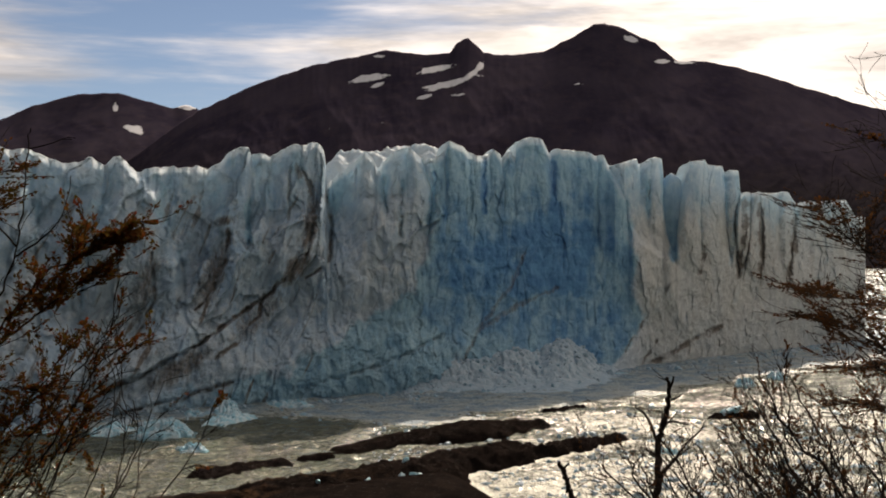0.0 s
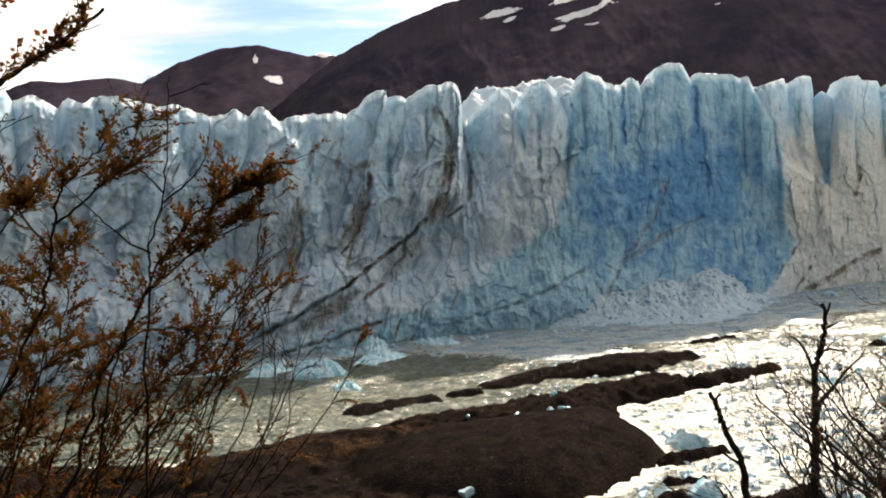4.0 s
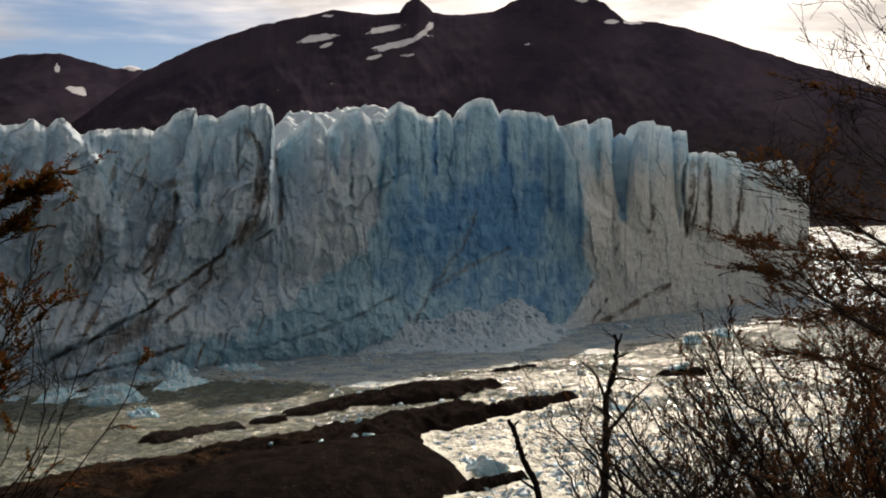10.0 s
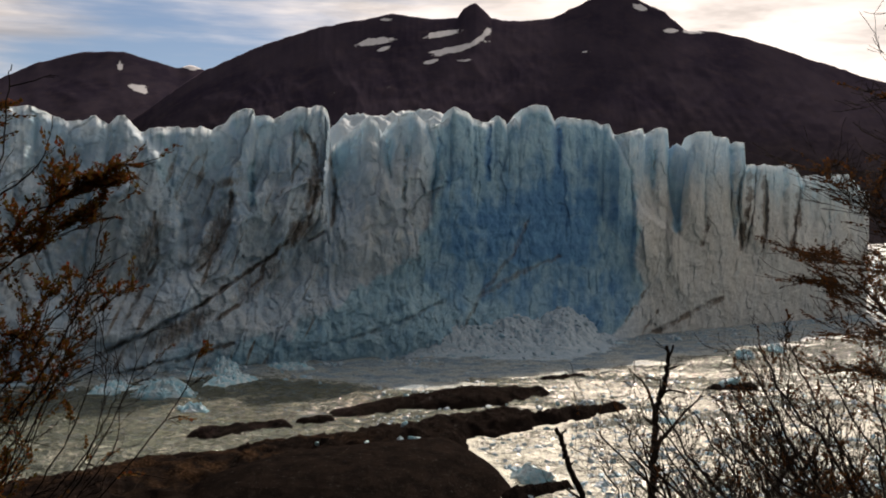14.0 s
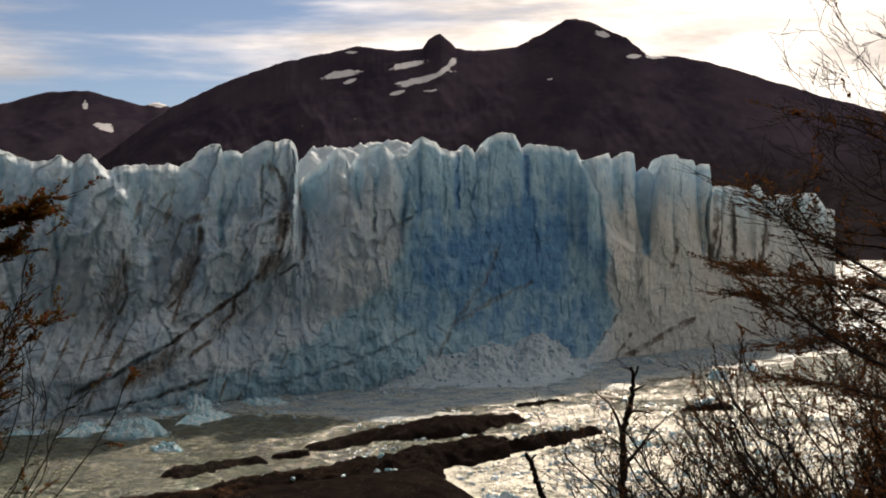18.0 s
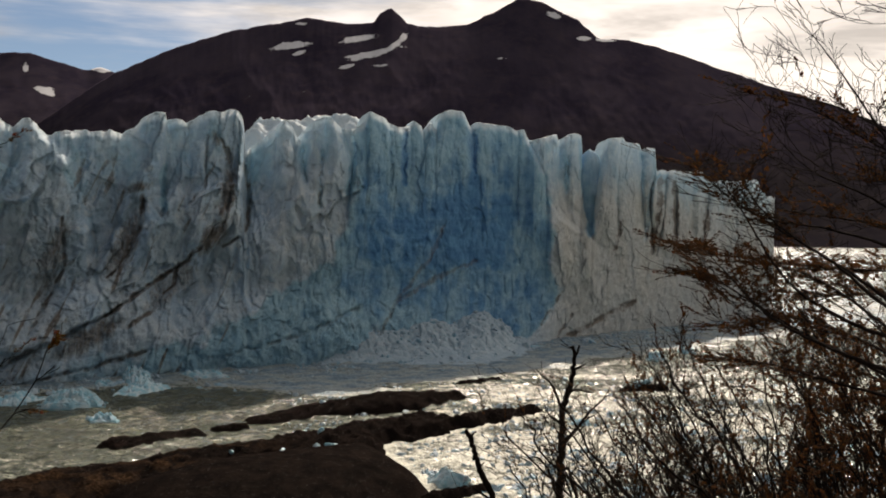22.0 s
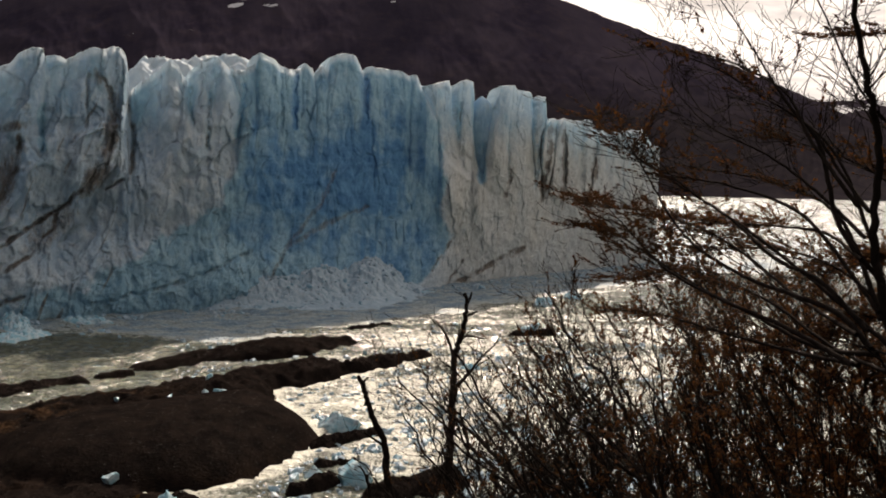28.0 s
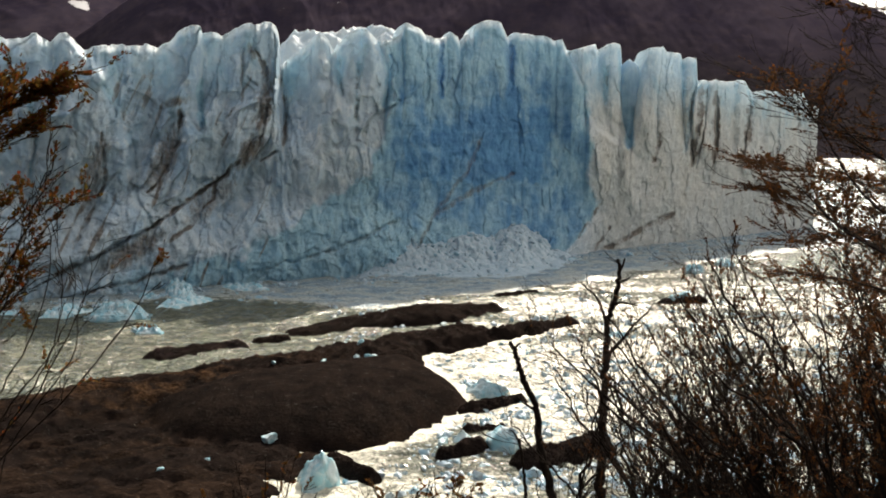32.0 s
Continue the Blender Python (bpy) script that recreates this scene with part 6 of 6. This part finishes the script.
guided_tree("tree", "dark beech standing at the edge of the thicket with rust leaves", "tree", (
    ("trunk", stem(2.9, ((0.765, -0.36), (0.755, -0.22), (0.752, -0.10), (0.79, -0.018), (0.80, 0.12))), 0.016, 0.003, 46, 0.30, 0.06, 2),
    ("limb", stem(2.9, ((0.757, -0.18), (0.70, -0.11), (0.655, -0.10), (0.60, -0.11)), False, 3.6), 0.0058, 0.0012, 50, 0.32, 0.40, 1),
    ("limb", stem(2.9, ((0.757, -0.22), (0.68, -0.20), (0.60, -0.18), (0.53, -0.19)), False, 3.9), 0.0058, 0.0012, 54, 0.32, 0.40, 1),
    ("limb", stem(2.9, ((0.78, 0.02), (0.755, 0.10), (0.77, 0.18), (0.79, 0.30)), False), 0.0058, 0.0012, 26, 0.28, 0.05, 2),
    ("trunk", stem(3.1, ((0.795, -0.36), (0.782, -0.22), (0.775, -0.12), (0.765, -0.04), (0.74, 0.03))), 0.013, 0.002, 40, 0.26, 0.30, 1),
    ("trunk", stem(3.2, ((0.85, -0.36), (0.825, -0.20), (0.80, -0.08), (0.785, 0.02), (0.775, 0.10))), 0.014, 0.002, 44, 0.28, 0.30, 1),
    ("limb", stem(3.0, ((0.79, -0.21), (0.75, -0.17), (0.71, -0.155), (0.66, -0.16)), False, 3.5), 0.006, 0.0012, 50, 0.28, 0.45, 1),
    ("limb", stem(3.0, ((0.80, -0.13), (0.765, -0.06), (0.735, -0.02), (0.70, 0.0)), False, 3.3), 0.006, 0.0012, 40, 0.24, 0.35, 1),
    ("limb", stem(3.0, ((0.84, -0.26), (0.80, -0.20), (0.77, -0.18), (0.72, -0.19)), False, 3.4), 0.006, 0.0012, 50, 0.28, 0.50, 1),
), 24, RUST)
guided_tree("dead_tree", "dead leafless tree with a black forked trunk", "tree", (
    ("trunk", stem(14.6, ((0.206, -0.360), (0.207, -0.312), (0.208, -0.253), (0.209, -0.194), (0.217, -0.159), (0.2205, -0.132), (0.2175, -0.122))), 0.125, 0.020, 9, 0.5, 0, 0),
    ("limb", stem(14.6, ((0.209, -0.188), (0.203, -0.171), (0.196, -0.158), (0.187, -0.151)), False), 0.028, 0.009, 6, 0.35, 0, 0),
    ("limb", stem(14.6, ((0.209, -0.222), (0.226, -0.203), (0.234, -0.192), (0.255, -0.171)), False), 0.036, 0.010, 7, 0.4, 0, 0),
    ("limb", stem(14.6, ((0.214, -0.172), (0.222, -0.166), (0.240, -0.169)), False), 0.025, 0.010, 2, 0.3, 0, 0),
    ("limb", stem(14.6, ((0.219, -0.146), (0.226, -0.143), (0.232, -0.140)), False), 0.022, 0.010, 1, 0.2, 0, 0),
    ("limb", stem(14.6, ((0.2195, -0.136), (0.2235, -0.128), (0.2255, -0.121)), False), 0.022, 0.012, 0, 0.2, 0, 0),
    ("limb", stem(14.6, ((0.209, -0.200), (0.201, -0.195), (0.196, -0.192)), False), 0.022, 0.010, 2, 0.2, 0, 0),
), 25, RUST, thin=0.004)
guided_tree("dead_tree", "broken dead trunk leaning over the shore", "tree", (
    ("trunk", stem(17.5, ((0.156, -0.360), (0.143, -0.312), (0.139, -0.277), (0.124, -0.241), (0.117, -0.218), (0.111, -0.206))), 0.125, 0.035, 5, 0.4, 0, 0),
    ("limb", stem(17.5, ((0.139, -0.277), (0.128, -0.270), (0.118, -0.262)), False), 0.03, 0.012, 3, 0.3, 0, 0),
    ("limb", stem(17.5, ((0.119, -0.222), (0.117, -0.212), (0.121, -0.207)), False), 0.03, 0.015, 1, 0.2, 0, 0),
), 26, RUST, thin=0.004)
guided_tree("dead_tree", "short dead stump with one branch", "tree", (
    ("trunk", stem(17.0, ((0.129, -0.365), (0.126, -0.330), (0.122, -0.306))), 0.07, 0.02, 2, 0.4, 0, 0),
    ("limb", stem(17.0, ((0.126, -0.325), (0.119, -0.304), (0.113, -0.297)), False), 0.025, 0.01, 2, 0.3, 0, 0),
), 27, RUST, thin=0.004)

# slim saplings crowding round the eastern trees
rng_s = random.Random(61)
for i in range(9):
    u, ahead = 0.53 + 0.032 * i + rng_s.uniform(-0.01, 0.01), rng_s.uniform(3.3, 4.6)
    stems = []
    for k in range(3):
        lean, top = rng_s.uniform(-0.20, -0.06), rng_s.uniform(-0.16, -0.02) - 0.03 * k
        stems.append(("trunk" if k == 0 else "stem", stem(ahead + 0.1 * k, ((u + 0.05, -0.42), (u + 0.02, -0.33), (u + lean * 0.35, -0.33 + 0.45 * (top + 0.33)), (u + lean * 0.7, -0.33 + 0.8 * (top + 0.33)), (u + lean, top))), 0.010 if k == 0 else 0.006, 0.0012, 24, 0.30, 0.28 if k else 0.24, 1))
    guided_tree("sapling", "slim dark beech sapling with sprays of rust leaves", "sapling", stems, 700 + i, RUST, 0.015, 0.0011)

# the thicket on the slope below
THICKET = ((0.185, -0.27, 14.5), (0.238, -0.24, 13.5), (0.262, -0.215, 13), (0.285, -0.21, 12), (0.31, -0.20, 11.5), (0.335, -0.18, 11), (0.365, -0.185, 10), (0.395, -0.175, 9.5),
           (0.425, -0.14, 9), (0.46, -0.12, 8.2), (0.50, -0.13, 7.6), (0.54, -0.12, 7), (0.59, -0.12, 6.6), (0.65, -0.13, 6.2), (0.71, -0.12, 6), (0.77, -0.11, 6), (0.445, -0.20, 7), (0.52, -0.21, 6), (0.37, -0.22, 8.5), (0.31, -0.235, 10))
for i, (u, v, ahead) in enumerate(THICKET):
    rng_t = random.Random(300 + i)
    stems = []
    for k in range(4 if ahead > 9 else 5):
        lean = rng_t.uniform(-0.10, 0.10) if u < 0.3 else rng_t.uniform(-0.17, 0.07)
        top = v - abs(rng_t.gauss(0, 0.02)) * (k > 0)
        pairs = ((u - lean * 0.3, -0.40), (u + lean * 0.2, -0.40 + 0.4 * (top + 0.40)), (u + lean * 0.7, -0.40 + 0.75 * (top + 0.40)), (u + lean, top))
        stems.append(("trunk" if k == 0 else "stem", stem(ahead + rng_t.uniform(-0.5, 0.5), pairs), 0.0042 * ahead * (1.0 if k == 0 else 0.65), 0.0006 * ahead, 12 if u < 0.33 else 16 if u < 0.42 else 17, 0.085 * ahead, 0.03 if u < 0.33 else 0.06 if u < 0.42 else 0.10, 2))
    guided_tree("tree", "leafless dark beech in the thicket" if u < 0.33 else "small dark beech in the thicket keeping some rust leaves", "tree", stems, 400 + i, RUST, 0.015 + 0.0010 * ahead, 0.00022 * ahead, crook=0.6)
rng_u = random.Random(77)
for i in range(26):
    u = 0.26 + 0.58 * (i + rng_u.random()) / 26
    ahead = 12.5 - 9.5 * min((u - 0.2) / 0.45, 1.0) + rng_u.uniform(0, 1.0)
    top = -0.30 + 0.10 * min((u - 0.2) / 0.4, 1.0) + rng_u.uniform(-0.02, 0.02)
    stems = []
    for k in range(5):
        lean = rng_u.uniform(-0.11, 0.05)
        stems.append(("stem", stem(ahead + rng_u.uniform(-0.4, 0.4), ((u, -0.46), (u + lean * 0.4, -0.38), (u + lean, top - abs(rng_u.gauss(0, 0.02))))), 0.0022 * ahead, 0.0006 * ahead, 15 if u < 0.45 else 24, 0.065 * ahead, 0.07 if u < 0.38 else 0.14, 2))
    guided_tree("shrub", "dense dark undergrowth shrub with a few rust leaves", "shrub", stems, 800 + i, RUST, 0.014 + 0.0010 * ahead, 0.00028 * ahead, 0.1, crook=0.6)
for i, (u, v, ahead) in enumerate(((0.01, -0.345, 15), (0.045, -0.335, 15.5), (-0.115, -0.345, 16), (-0.14, -0.325, 16.5), (-0.165, -0.35, 16), (0.08, -0.35, 15), (-0.02, -0.36, 15))):
    rng_t = random.Random(500 + i)
    stems = []
    for k in range(4):
        lean = rng_t.uniform(-0.04, 0.04)
        stems.append(("stem", stem(ahead + rng_t.uniform(-0.4, 0.4), ((u, -0.44), (u + lean * 0.5, -0.40), (u + lean, v - abs(rng_t.gauss(0, 0.012))))), 0.02, 0.006, 12, 0.55, 0.1 if u < 0 else 0.35, 1))
    guided_tree("shrub", "low wiry shrub on the slope above the shore", "shrub", stems, 600 + i, OLIVE, 0.05, 0.004)
